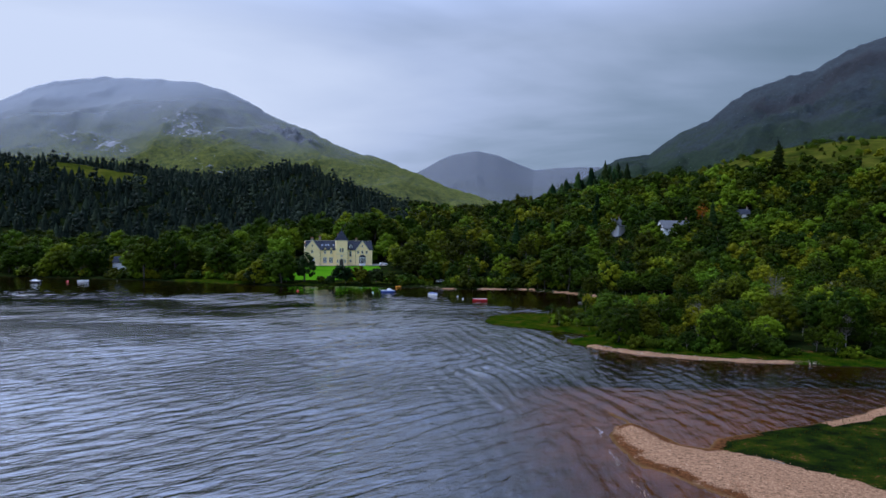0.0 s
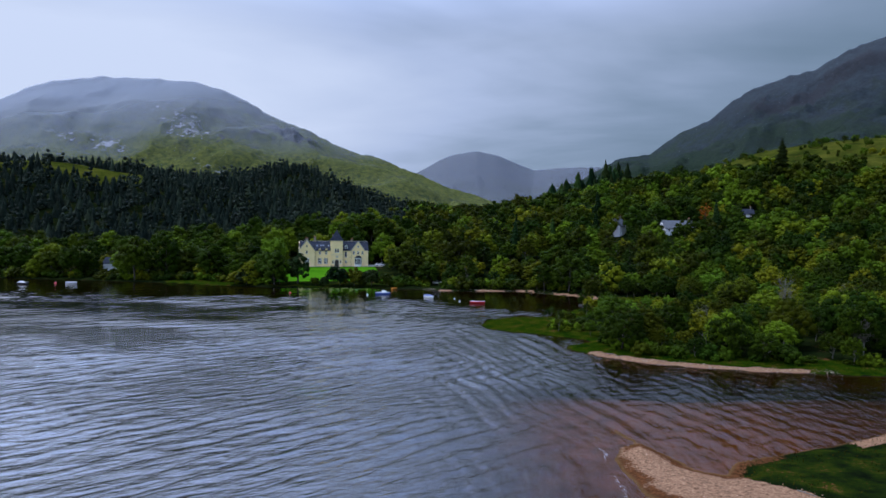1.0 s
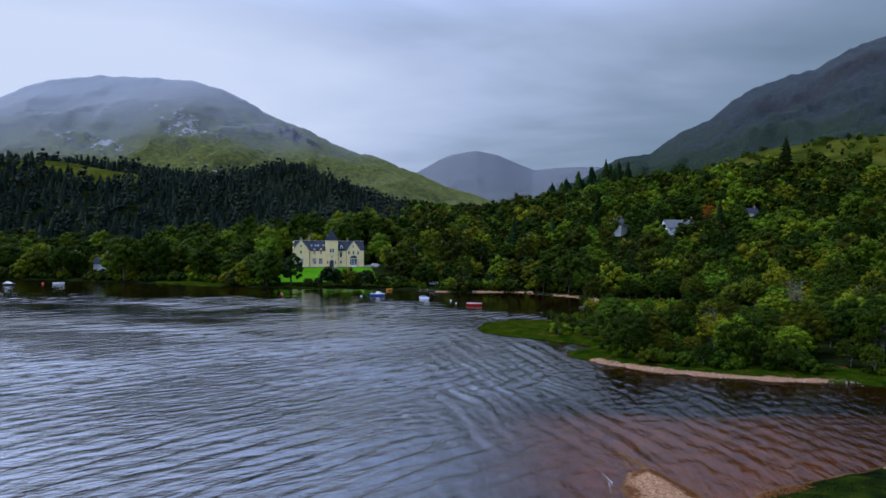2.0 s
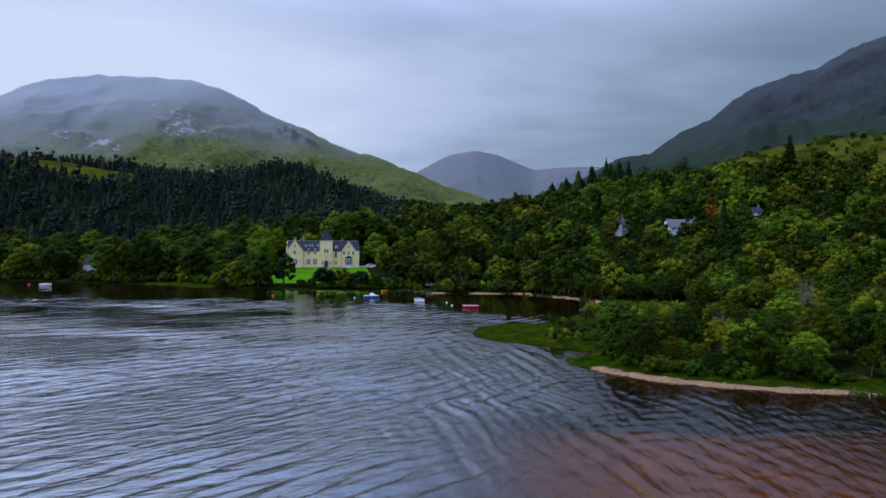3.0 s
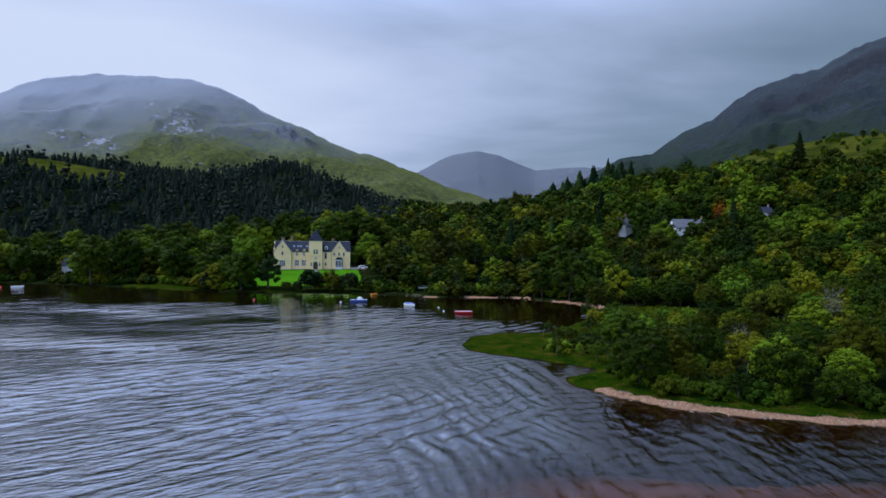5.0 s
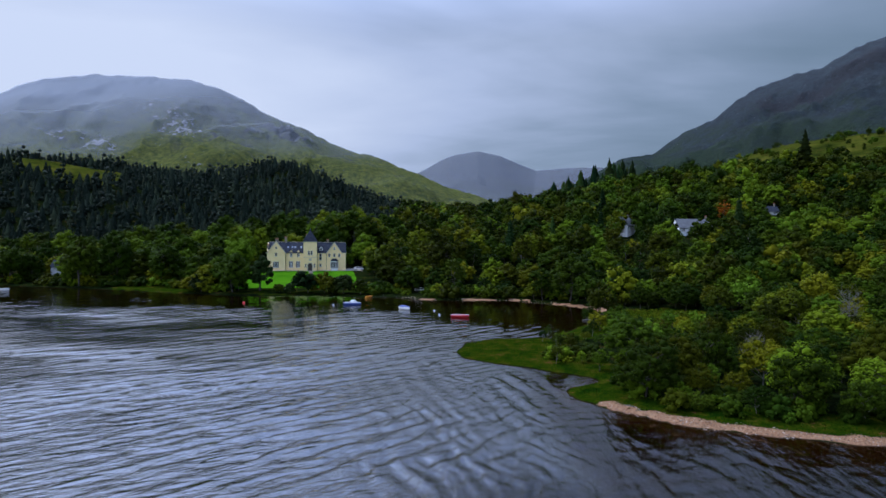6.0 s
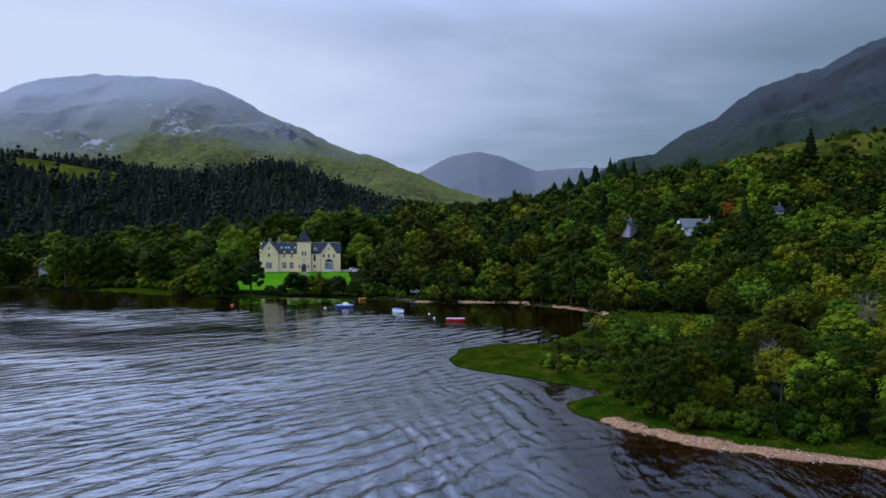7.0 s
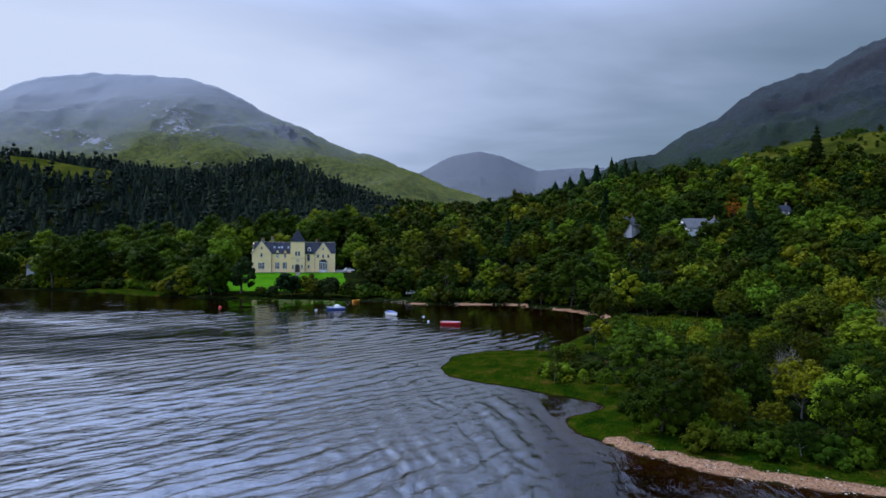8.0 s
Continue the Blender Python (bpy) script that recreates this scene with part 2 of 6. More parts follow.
def ground_height(x, y):
    x, y = np.asarray(x, float), np.asarray(y, float)
    dm, dn = shore(x, y)
    d = np.maximum(dm, dn)
    hill = np.full(x.shape, WEIGHTS[-1])
    for (sx, sy, _), w in zip(SPOTS, WEIGHTS):
        hill += w * np.sqrt((x - sx) ** 2 + (y - sy) ** 2 + 900)
    hill = np.clip(hill, 0.5, 130)
    land = np.clip(dm, 0, None)
    z = np.where(d > 0, 0.75 * (1 - np.exp(-np.clip(d, 0, None) / 3.5)), np.maximum(np.where(dm > dn, d * 0.14, d * 0.06), -3.5))
    z += np.where(dm > 0, smooth(4, 60, land) * (hill - 0.6) * smooth(-40, 40, land), 0)
    z += np.where(d > 6, (fbm(x * 0.05, y * 0.05) - 0.47) * np.minimum(4, land * 0.04), 0)
    z += np.where(d > 0.5, (fbm(x * 0.4, y * 0.4, 3) - 0.44) * 0.35, 0)
    # the terrace of the big house and the lawn that falls from it
    u, v = house_frame(x, y)
    ease = smooth(-36, -26, u) * smooth(32, 22, u) * smooth(-50, -40, v) * smooth(34, 18, v)
    z = z * (1 - ease) + ease * (np.interp(v, [-50, -34, -4, 20], [0.7, 1.5, 6.1, 6.5]) + (fbm(x * 0.2, y * 0.2, 2) - 0.37) * 0.25)
    # a sand bar that runs out from the point
    bar = np.exp(-(((x - 26) / 25) ** 4 + ((y - 74) / 15) ** 4))
    return np.where(d < 0, z * (1 - 0.72 * bar) - 0.02, z)


def grid_mesh(name, rows, cols, co, material, smooth_shade=True):
    """A sheet of rows x cols points, as one mesh object."""
    me = bpy.data.meshes.new(name)
    i = np.arange(rows * cols).reshape(rows, cols)
    quads = np.stack([i[:-1, :-1], i[:-1, 1:], i[1:, 1:], i[1:, :-1]], -1).reshape(-1, 4)
    fill(me, co.reshape(-1, 3), quads)
    me.polygons.foreach_set("use_smooth", np.full(len(quads), smooth_shade))
    me.materials.append(material)
    return new(name, me)


def fill(me, co, faces):
    """Points and faces of one size into a mesh."""
    n, k = faces.shape
    me.vertices.add(len(co))
    me.vertices.foreach_set("co", np.ascontiguousarray(co, np.float32).ravel())
    me.loops.add(n * k)
    me.loops.foreach_set("vertex_index", np.ascontiguousarray(faces, np.int32).ravel())
    me.polygons.add(n)
    me.polygons.foreach_set("loop_start", np.arange(0, n * k, k, dtype=np.int32))
    me.update(calc_edges=True)
    me.validate()


def ground_material():
    m, nt, b, pos = material("shore_and_forest_ground", 0.95)
    cover = nt.nodes.new("ShaderNodeAttribute")
    cover.attribute_name = "cover"
    sep = nt.nodes.new("ShaderNodeSeparateColor")
    nt.links.new(cover.outputs["Color"], sep.inputs[0])
    fine = noise_fac(nt, pos, 3.0, 6, 0.65)
    mid = noise_fac(nt, pos, 0.35, 5, 0.6)
    stones = nt.nodes.new("ShaderNodeTexVoronoi")
    stones.inputs["Scale"].default_value = 7.0
    nt.links.new(pos, stones.inputs["Vector"])
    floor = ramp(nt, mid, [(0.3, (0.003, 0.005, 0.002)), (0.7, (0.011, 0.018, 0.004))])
    meadow = ramp(nt, math_node(nt, "ADD", math_node(nt, "MULTIPLY", mid, 0.6), math_node(nt, "MULTIPLY", fine, 0.4)),
                  [(0.40, (0.004, 0.014, 0.001)), (0.49, (0.012, 0.025, 0.001)), (0.60, (0.034, 0.036, 0.003))])
    shingle = mix_col(nt, 0.35, ramp(nt, fine, [(0.34, (0.10, 0.052, 0.028)), (0.64, (0.36, 0.200, 0.115))]),
                      ramp(nt, stones.outputs["Distance"], [(0.1, (0.36, 0.23, 0.14)), (0.7, (0.06, 0.034, 0.018))]))
    peat = ramp(nt, mid, [(0.3, (0.003, 0.002, 0.001)), (0.7, (0.010, 0.005, 0.003))])
    wet = ramp(nt, mid, [(0.3, (0.066, 0.036, 0.015)), (0.7, (0.150, 0.082, 0.034))])
    edge = lambda v, w=0.35: ramp(nt, math_node(nt, "ADD", v, math_node(nt, "MULTIPLY", math_node(nt, "SUBTRACT", mid, 0.5), w)), [(0.42, 0.0), (0.58, 1.0)])
    xyz = nt.nodes.new("ShaderNodeSeparateXYZ")
    nt.links.new(pos, xyz.inputs[0])
    moor = ramp(nt, math_node(nt, "ADD", math_node(nt, "MULTIPLY", noise_fac(nt, pos, 0.06, 5, 0.65), 0.7), math_node(nt, "MULTIPLY", fine, 0.3)),
                [(0.38, (0.012, 0.018, 0.003)), (0.5, (0.036, 0.044, 0.005)), (0.64, (0.075, 0.070, 0.011))])
    meadow = mix_col(nt, ramp(nt, math_node(nt, "MULTIPLY", xyz.outputs[2], 0.01), [(0.42, 0.0), (0.55, 1.0)]), meadow, moor)
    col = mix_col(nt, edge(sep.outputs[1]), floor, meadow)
    col = mix_col(nt, edge(sep.outputs[0], 0.75), col, shingle)
    col = mix_col(nt, ramp(nt, math_node(nt, "ADD", cover.outputs["Alpha"], math_node(nt, "MULTIPLY", math_node(nt, "SUBTRACT", math_node(nt, "ADD", fine, mid), 1.0), 2.2)), [(0.36, 0.0), (0.6, 1.0)]), col, ramp(nt, fine, [(0.3, (0.022, 0.009, 0.004)), (0.7, (0.12, 0.048, 0.020))]))
    depth = math_node(nt, "MULTIPLY", xyz.outputs[2], -1.0)
    sandy = mix_col(nt, ramp(nt, math_node(nt, "MULTIPLY", depth, 0.9), [(0.08, 0.0), (0.85, 1.0)]), wet, peat)
    bed = mix_col(nt, sep.outputs[2], peat, sandy)
    col = mix_col(nt, ramp(nt, math_node(nt, "ADD", math_node(nt, "MULTIPLY", depth, 2.0), 0.5), [(0.34, 0.0), (0.5, 1.0)]), col, bed)
    nt.links.new(col, b.inputs["Base Color"])
    bump(nt, b, math_node(nt, "ADD", fine, mid), 0.7, 0.15)
    return m


def build_ground():
    az = np.radians(np.concatenate([np.arange(-180, -48, 4.0), np.arange(-48, 48, 0.28), np.arange(48, 180.1, 4.0)]))
    r = 12 * (4950 / 12) ** (np.arange(400) / 399)
    r[0] = 0.01
    rr, aa = np.meshgrid(r, az, indexing="ij")
    x, y = 6 + rr * np.sin(aa), 14 + rr * np.cos(aa)
    z = ground_height(x, y)
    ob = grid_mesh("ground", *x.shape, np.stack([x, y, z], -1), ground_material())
    dm, dn = shore(x, y)
    beach = np.maximum.reduce([
        smooth(-0.5, 0.5, dn) * smooth(0.3, -0.3, (x - 25.5) * 0.75 + (y - 56) * 0.62) * (x < 60),
        smooth(-0.2, 0.3, dm) * smooth(2.6, 1.6, dm) * (x > 20) * (y < 115.5) * (x < 52),
        smooth(-0.2, 0.3, dm) * smooth(4.5, 2.5, dm) * (y > 214) * (x > -26) * (x < 46) * smooth(np.where(x > 24, 0.24, 0.35), np.where(x > 24, 0.36, 0.45), fbm(x * 0.13 + 7, y * 0.05, 3)),
        smooth(-0.2, 0.3, dn) * smooth(3.0, 1.5, dn) * (x > 38) * (y > 60)])
    spit = smooth(-0.4, 0.1, dm) * (y < 170) * smooth(30, 20, x) * (x > 0)
    clearing = np.exp(-(((x - 51) / 17) ** 4 + ((y - 192) / 24) ** 4)) * 1.2
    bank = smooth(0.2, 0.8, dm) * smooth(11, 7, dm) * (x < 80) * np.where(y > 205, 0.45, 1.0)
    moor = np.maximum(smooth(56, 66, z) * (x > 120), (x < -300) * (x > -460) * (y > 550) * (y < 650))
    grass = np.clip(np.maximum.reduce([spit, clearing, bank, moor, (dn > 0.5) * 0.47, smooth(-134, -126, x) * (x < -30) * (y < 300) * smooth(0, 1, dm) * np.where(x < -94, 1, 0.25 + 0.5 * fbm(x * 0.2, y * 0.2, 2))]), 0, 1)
    layer = ob.data.color_attributes.new("cover", "FLOAT_COLOR", "POINT")
    sand = np.maximum(smooth(-10, 22, x) * smooth(102, 90, y) * (0.45 + 0.55 * smooth(46, 26, x)), 0.10 * smooth(-5, -1, dm) * (x > 18) * (y < 130))
    wrack = smooth(-0.5, 0.2, dn) * smooth(1.9, 0.6, dn) * (x < 30) * (0.35 + 1.1 * fbm(x * 0.5, y * 0.5, 3))
    rgba = np.stack([beach, grass, sand, wrack], -1)
    layer.data.foreach_set("color", rgba.astype(np.float32).ravel())
    tagged(ob, "peaty lake bed, shingle shore and rough grassy ground under woods", "ground", kind="structure")


build_ground()


def water_material():
    m, nt, b, pos = material("peat_brown_lake_water", 0.05)
    nt.nodes.remove(b)
    xyz = nt.nodes.new("ShaderNodeSeparateXYZ")
    nt.links.new(pos, xyz.inputs[0])
    px, py = xyz.outputs[0], xyz.outputs[1]
    mul = lambda *v: functools.reduce(lambda p, q: math_node(nt, "MULTIPLY", p, q), v)
    plus = lambda *v: functools.reduce(lambda p, q: math_node(nt, "ADD", p, q), v)
    less = lambda p, q: math_node(nt, "SUBTRACT", p, q)

    def step(v, lo, hi):
        n = nt.nodes.new("ShaderNodeMapRange")
        n.interpolation_type = "SMOOTHSTEP"
        n.inputs["From Min"].default_value, n.inputs["From Max"].default_value = lo, hi
        nt.links.new(v, n.inputs["Value"])
        return n.outputs[0]

    def mixed(p, q):
        """p times x plus q times y"""
        return plus(mul(px, p), mul(py, q))

    def streaks(p, q, short, long_, detail=4, rough=0.6, distort=0.3):
        """Noise drawn out along crests that lie across the direction (p, q)."""
        v = nt.nodes.new("ShaderNodeCombineXYZ")
        nt.links.new(mul(mixed(p, q), 1 / short), v.inputs[0])
        nt.links.new(mul(mixed(-q, p), 1 / long_), v.inputs[1])
        return noise_fac(nt, v.outputs[0], 1.0, detail, rough, distort)

    # water lies calm in the lee of the shore, in the bay and in the river mouth
    east = mul(step(mixed(1.0, 0.10), -6, 24), less(1.0, mul(step(py, 120, 165), 0.8)))
    lee = step(plus(py, mul(px, 0.06)), 205, 250)
    bay = mul(step(px, -18, 8), step(py, 176, 196))
    mouth = mul(step(mixed(1.0, 0.07), 19, 25), step(py, 50, 62))
    shoal = mul(step(px, -8, 12), less(1.0, step(py, 84, 104)))
    calm = math_node(nt, "MAXIMUM", math_node(nt, "MAXIMUM", lee, bay), mouth)
    far = step(py, 95, 170)
    gust = ramp(nt, noise_fac(nt, mapping(nt, pos, (0.014, 0.03, 1), (0, 0, 0.4)), 1.0, 4, 0.55, 0.6), [(0.34, 0.5), (0.66, 1.1)])
    # the small ripples that ride on the waves
    chop = plus(mul(streaks(0.66, -0.75, 1.15, 3.6, 2, 0.5), less(1.0, east)), mul(streaks(0.92, -0.10, 1.0, 3.0, 2, 0.5), east))
    fine = streaks(0.45, -0.89, 0.36, 0.7, 3, 0.6)
    h = plus(mul(chop, gust, less(0.40, mul(far, 0.33))), mul(fine, less(0.06, mul(far, 0.045))))
    h = mul(h, less(1.0, plus(mul(lee, 0.10), plus(mul(bay, 0.2), mul(mouth, 0.40)))))
    bmp = nt.nodes.new("ShaderNodeBump")
    bmp.inputs["Strength"].default_value = 1.0
    bmp.inputs["Distance"].default_value = 1.0
    nt.links.new(h, bmp.inputs["Height"])
    clear = nt.nodes.new("ShaderNodeBsdfTransparent")
    clear.inputs["Color"].default_value = (0.82, 0.56, 0.32, 1)
    gloss = nt.nodes.new("ShaderNodeBsdfGlossy")
    gloss.inputs["Color"].default_value = (0.97, 0.97, 0.95, 1)
    gloss.inputs["Roughness"].default_value = 0.03
    nt.links.new(bmp.outputs[0], gloss.inputs["Normal"])
    fres = nt.nodes.new("ShaderNodeFresnel")
    # IOR set by place: raised to brighten open-lake reflections, lowered to darken calm water and shoal
    nt.links.new(less(2.55, mul(math_node(nt, "MAXIMUM", mul(calm, 0.95), mul(shoal, 0.97)), 1.27)), fres.inputs["IOR"])
    nt.links.new(bmp.outputs[0], fres.inputs["Normal"])
    mix = nt.nodes.new("ShaderNodeMixShader")
    nt.links.new(fres.outputs[0], mix.inputs[0])
    nt.links.new(clear.outputs[0], mix.inputs[1])
    nt.links.new(gloss.outputs[0], mix.inputs[2])
    nt.links.new(mix.outputs[0], nt.nodes["Material Output"].inputs["Surface"])
    return m


def wave_height(x, y):
    """Waves of the open lake, and the train that runs on to the sand bar and bends round its end."""
    bend, wob = fbm(x * 0.03, y * 0.045, 3), fbm(x * 0.11 + 3, y * 0.13 + 8, 3)

    jitter = fbm(x * 0.33 + 9, y * 0.37, 2) * 2.2

    def train(phase, gx, gy, seed):
        phase = phase + jitter
        return np.sin(phase + 0.6 * np.sin(phase)) * (0.15 + 1.05 * smooth(0.30, 0.58, fbm(x * gx + seed, y * gy + seed, 3)))
    lake = train((0.80 * x - 0.60 * y) * 1.9 + bend * 8 + wob * 5, 0.03, 0.06, 11) + 0.55 * train((0.66 * x - 0.75 * y) * 2.9 + bend * 10 + wob * 8, 0.06, 0.09, 23)
    swell = train((0.78 * x - 0.62 * y) * 0.62 + bend * 7 + wob * 3, 0.03, 0.05, 71) * smooth(110, 190, y)
    run = (x + np.maximum(y - 66, 0) * 0.30) * 2.0 + bend * 9 + wob * 4
    fan = train(run, 0.12, 0.05, 31) + 0.6 * train(run * 1.6 + wob * 10, 0.2, 0.1, 47)
    ripple = 0.6 * train((0.25 * x - 0.97 * y) * 2.6 + bend * 8 + wob * 9, 0.10, 0.12, 59)
    east = smooth(-6, 24, x + 0.1 * y) * (1 - 0.8 * smooth(120, 165, y))
    mouth = smooth(20, 27, x + 0.07 * y) * smooth(50, 62, y) * smooth(125, 110, y)
    h = (lake + 0.5 * swell) * (1 - 0.75 * east) + 1.0 * fan * east * (1 + 0.7 * smooth(100, 90, y)) * (1 - 0.8 * mouth) + 0.4 * ripple * mouth
    calm = np.maximum(smooth(222, 258, y + 0.06 * x) * 0.35, smooth(-18, 8, x) * smooth(172, 196, y) * 0.75)
    d = np.maximum(*shore(x, y))
    gust = 0.55 + 0.6 * smooth(0.30, 0.60, fbm(x * 0.012 + 5, y * 0.03, 3))
    return 0.086 * h * gust * (1 - calm) * (0.15 + 0.85 * smooth(0, -4.5, d)) * (1 + 0.4 * smooth(90, 160, y))


def build_water():
    az = np.radians(np.concatenate([np.arange(-180, -40, 10.0), np.arange(-40, 41, 0.18), np.arange(50, 181, 10.0)]))
    r = np.concatenate([[0.01, 12, 24, 34], np.arange(40, 205, 0.46), 205 + np.cumsum(np.linspace(0.5, 1.6, 75)), [300, 360, 480, 800, 1600, 4900]])
    rr, aa = np.meshgrid(r, az, indexing="ij")
    x, y = 3 + rr * np.sin(aa), rr * np.cos(aa)
    z = wave_height(x, y) * (np.abs(aa) < radians(40)) * smooth(36, 42, rr) * smooth(300, 270, rr)
    ob = grid_mesh("water", *x.shape, np.stack([x, y, z], -1), water_material())
    tagged(ob, "dark rippled lake water, brown over the shallows", "water", kind="structure")


build_water()


# ---- mountains ----
def mountain_material(name, grass_a, grass_b, heath, rock, rock_amount, grass_top):
    m, nt, b, pos = material(name, 0.95)
    geo = [n for n in nt.nodes if n.type == "NEW_GEOMETRY"][0]
    broad = noise_fac(nt, pos, 0.006, 5, 0.6)
    mid = noise_fac(nt, pos, 0.03, 6, 0.65)
    fine = noise_fac(nt, pos, 0.11, 6, 0.7)
    xyz = nt.nodes.new("ShaderNodeSeparateXYZ")
    nt.links.new(pos, xyz.inputs[0])
    up = math_node(nt, "DIVIDE", xyz.outputs[2], grass_top)
    grass = mix_col(nt, ramp(nt, fine, [(0.35, 0.0), (0.65, 1.0)]), grass_a, grass_b)
    f = math_node(nt, "ADD", up, math_node(nt, "MULTIPLY", math_node(nt, "SUBTRACT", math_node(nt, "ADD", broad, mid), 1.0), 1.1))
    broken = mix_col(nt, ramp(nt, math_node(nt, "MULTIPLY", math_node(nt, "ADD", fine, mid), 0.5), [(0.40, 0.0), (0.60, 1.0)]), mix_col(nt, 1.0, heath, (0.45, 0.45, 0.5), "MULTIPLY"), mix_col(nt, 1.0, heath, (1.5, 1.45, 1.4), "MULTIPLY"))
    col = mix_col(nt, ramp(nt, f, [(0.50, 0.0), (0.95, 1.0)]), grass, broken)
    # pale slabs show where the crags break the slope
    crag = noise_fac(nt, mapping(nt, pos, (1, 1, 1.5)), 0.07, 6, 0.75)
    outcrop = nt.nodes.new("ShaderNodeAttribute")
    outcrop.attribute_name = "outcrop"
    sep = nt.nodes.new("ShaderNodeSeparateColor")
    nt.links.new(outcrop.outputs["Color"], sep.inputs[0])
    dark = mix_col(nt, ramp(nt, crag, [(0.4, 0.0), (0.6, 1.0)]), mix_col(nt, 1.0, rock, (0.03, 0.03, 0.033), "MULTIPLY"), mix_col(nt, 1.0, rock, (0.15, 0.145, 0.155), "MULTIPLY"))
    g = math_node(nt, "ADD", sep.outputs[1], math_node(nt, "MULTIPLY", math_node(nt, "SUBTRACT", math_node(nt, "ADD", crag, mid), 1.0), 1.2))
    col = mix_col(nt, ramp(nt, g, [(0.35, 0.0), (0.6, 0.9)]), col, dark)
    r = math_node(nt, "ADD", math_node(nt, "ADD", crag, math_node(nt, "MULTIPLY", sep.outputs[0], 0.33)), rock_amount)
    col = mix_col(nt, ramp(nt, r, [(0.79, 0.0), (0.85, 1.0)]), col, rock)
    nt.links.new(col, b.inputs["Base Color"])
    bump(nt, b, math_node(nt, "ADD", crag, math_node(nt, "ADD", fine, mid)), 1.0, 10.0)
    return m


def haze_material(z0, z1, low, high, seed):
    """Grey sheet over a slope that stands in for haze: clearer at its foot, denser at its head, ragged."""
    m = bpy.data.materials.new("haze_veil")
    m.use_nodes = True
    nt = m.node_tree
    nt.nodes.remove(nt.nodes["Principled BSDF"])
    pos = nt.nodes.new("ShaderNodeNewGeometry").outputs["Position"]
    xyz = nt.nodes.new("ShaderNodeSeparateXYZ")
    nt.links.new(pos, xyz.inputs[0])
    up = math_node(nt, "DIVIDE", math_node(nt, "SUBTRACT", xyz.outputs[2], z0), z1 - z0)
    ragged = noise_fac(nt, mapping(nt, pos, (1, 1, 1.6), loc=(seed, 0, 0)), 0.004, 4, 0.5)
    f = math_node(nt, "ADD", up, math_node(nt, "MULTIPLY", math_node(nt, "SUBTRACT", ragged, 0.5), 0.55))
    # the painted haze is thicker towards the west
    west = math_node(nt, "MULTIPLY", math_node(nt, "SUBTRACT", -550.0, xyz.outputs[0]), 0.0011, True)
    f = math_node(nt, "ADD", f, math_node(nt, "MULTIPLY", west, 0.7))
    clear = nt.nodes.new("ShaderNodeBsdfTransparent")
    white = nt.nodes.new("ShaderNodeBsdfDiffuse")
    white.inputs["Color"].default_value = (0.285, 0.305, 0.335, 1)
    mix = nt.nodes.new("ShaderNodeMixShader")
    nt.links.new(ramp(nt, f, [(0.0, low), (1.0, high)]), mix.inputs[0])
    nt.links.new(clear.outputs[0], mix.inputs[1])
    nt.links.new(white.outputs[0], mix.inputs[2])
    nt.links.new(mix.outputs[0], nt.nodes["Material Output"].inputs["Surface"])
    return m


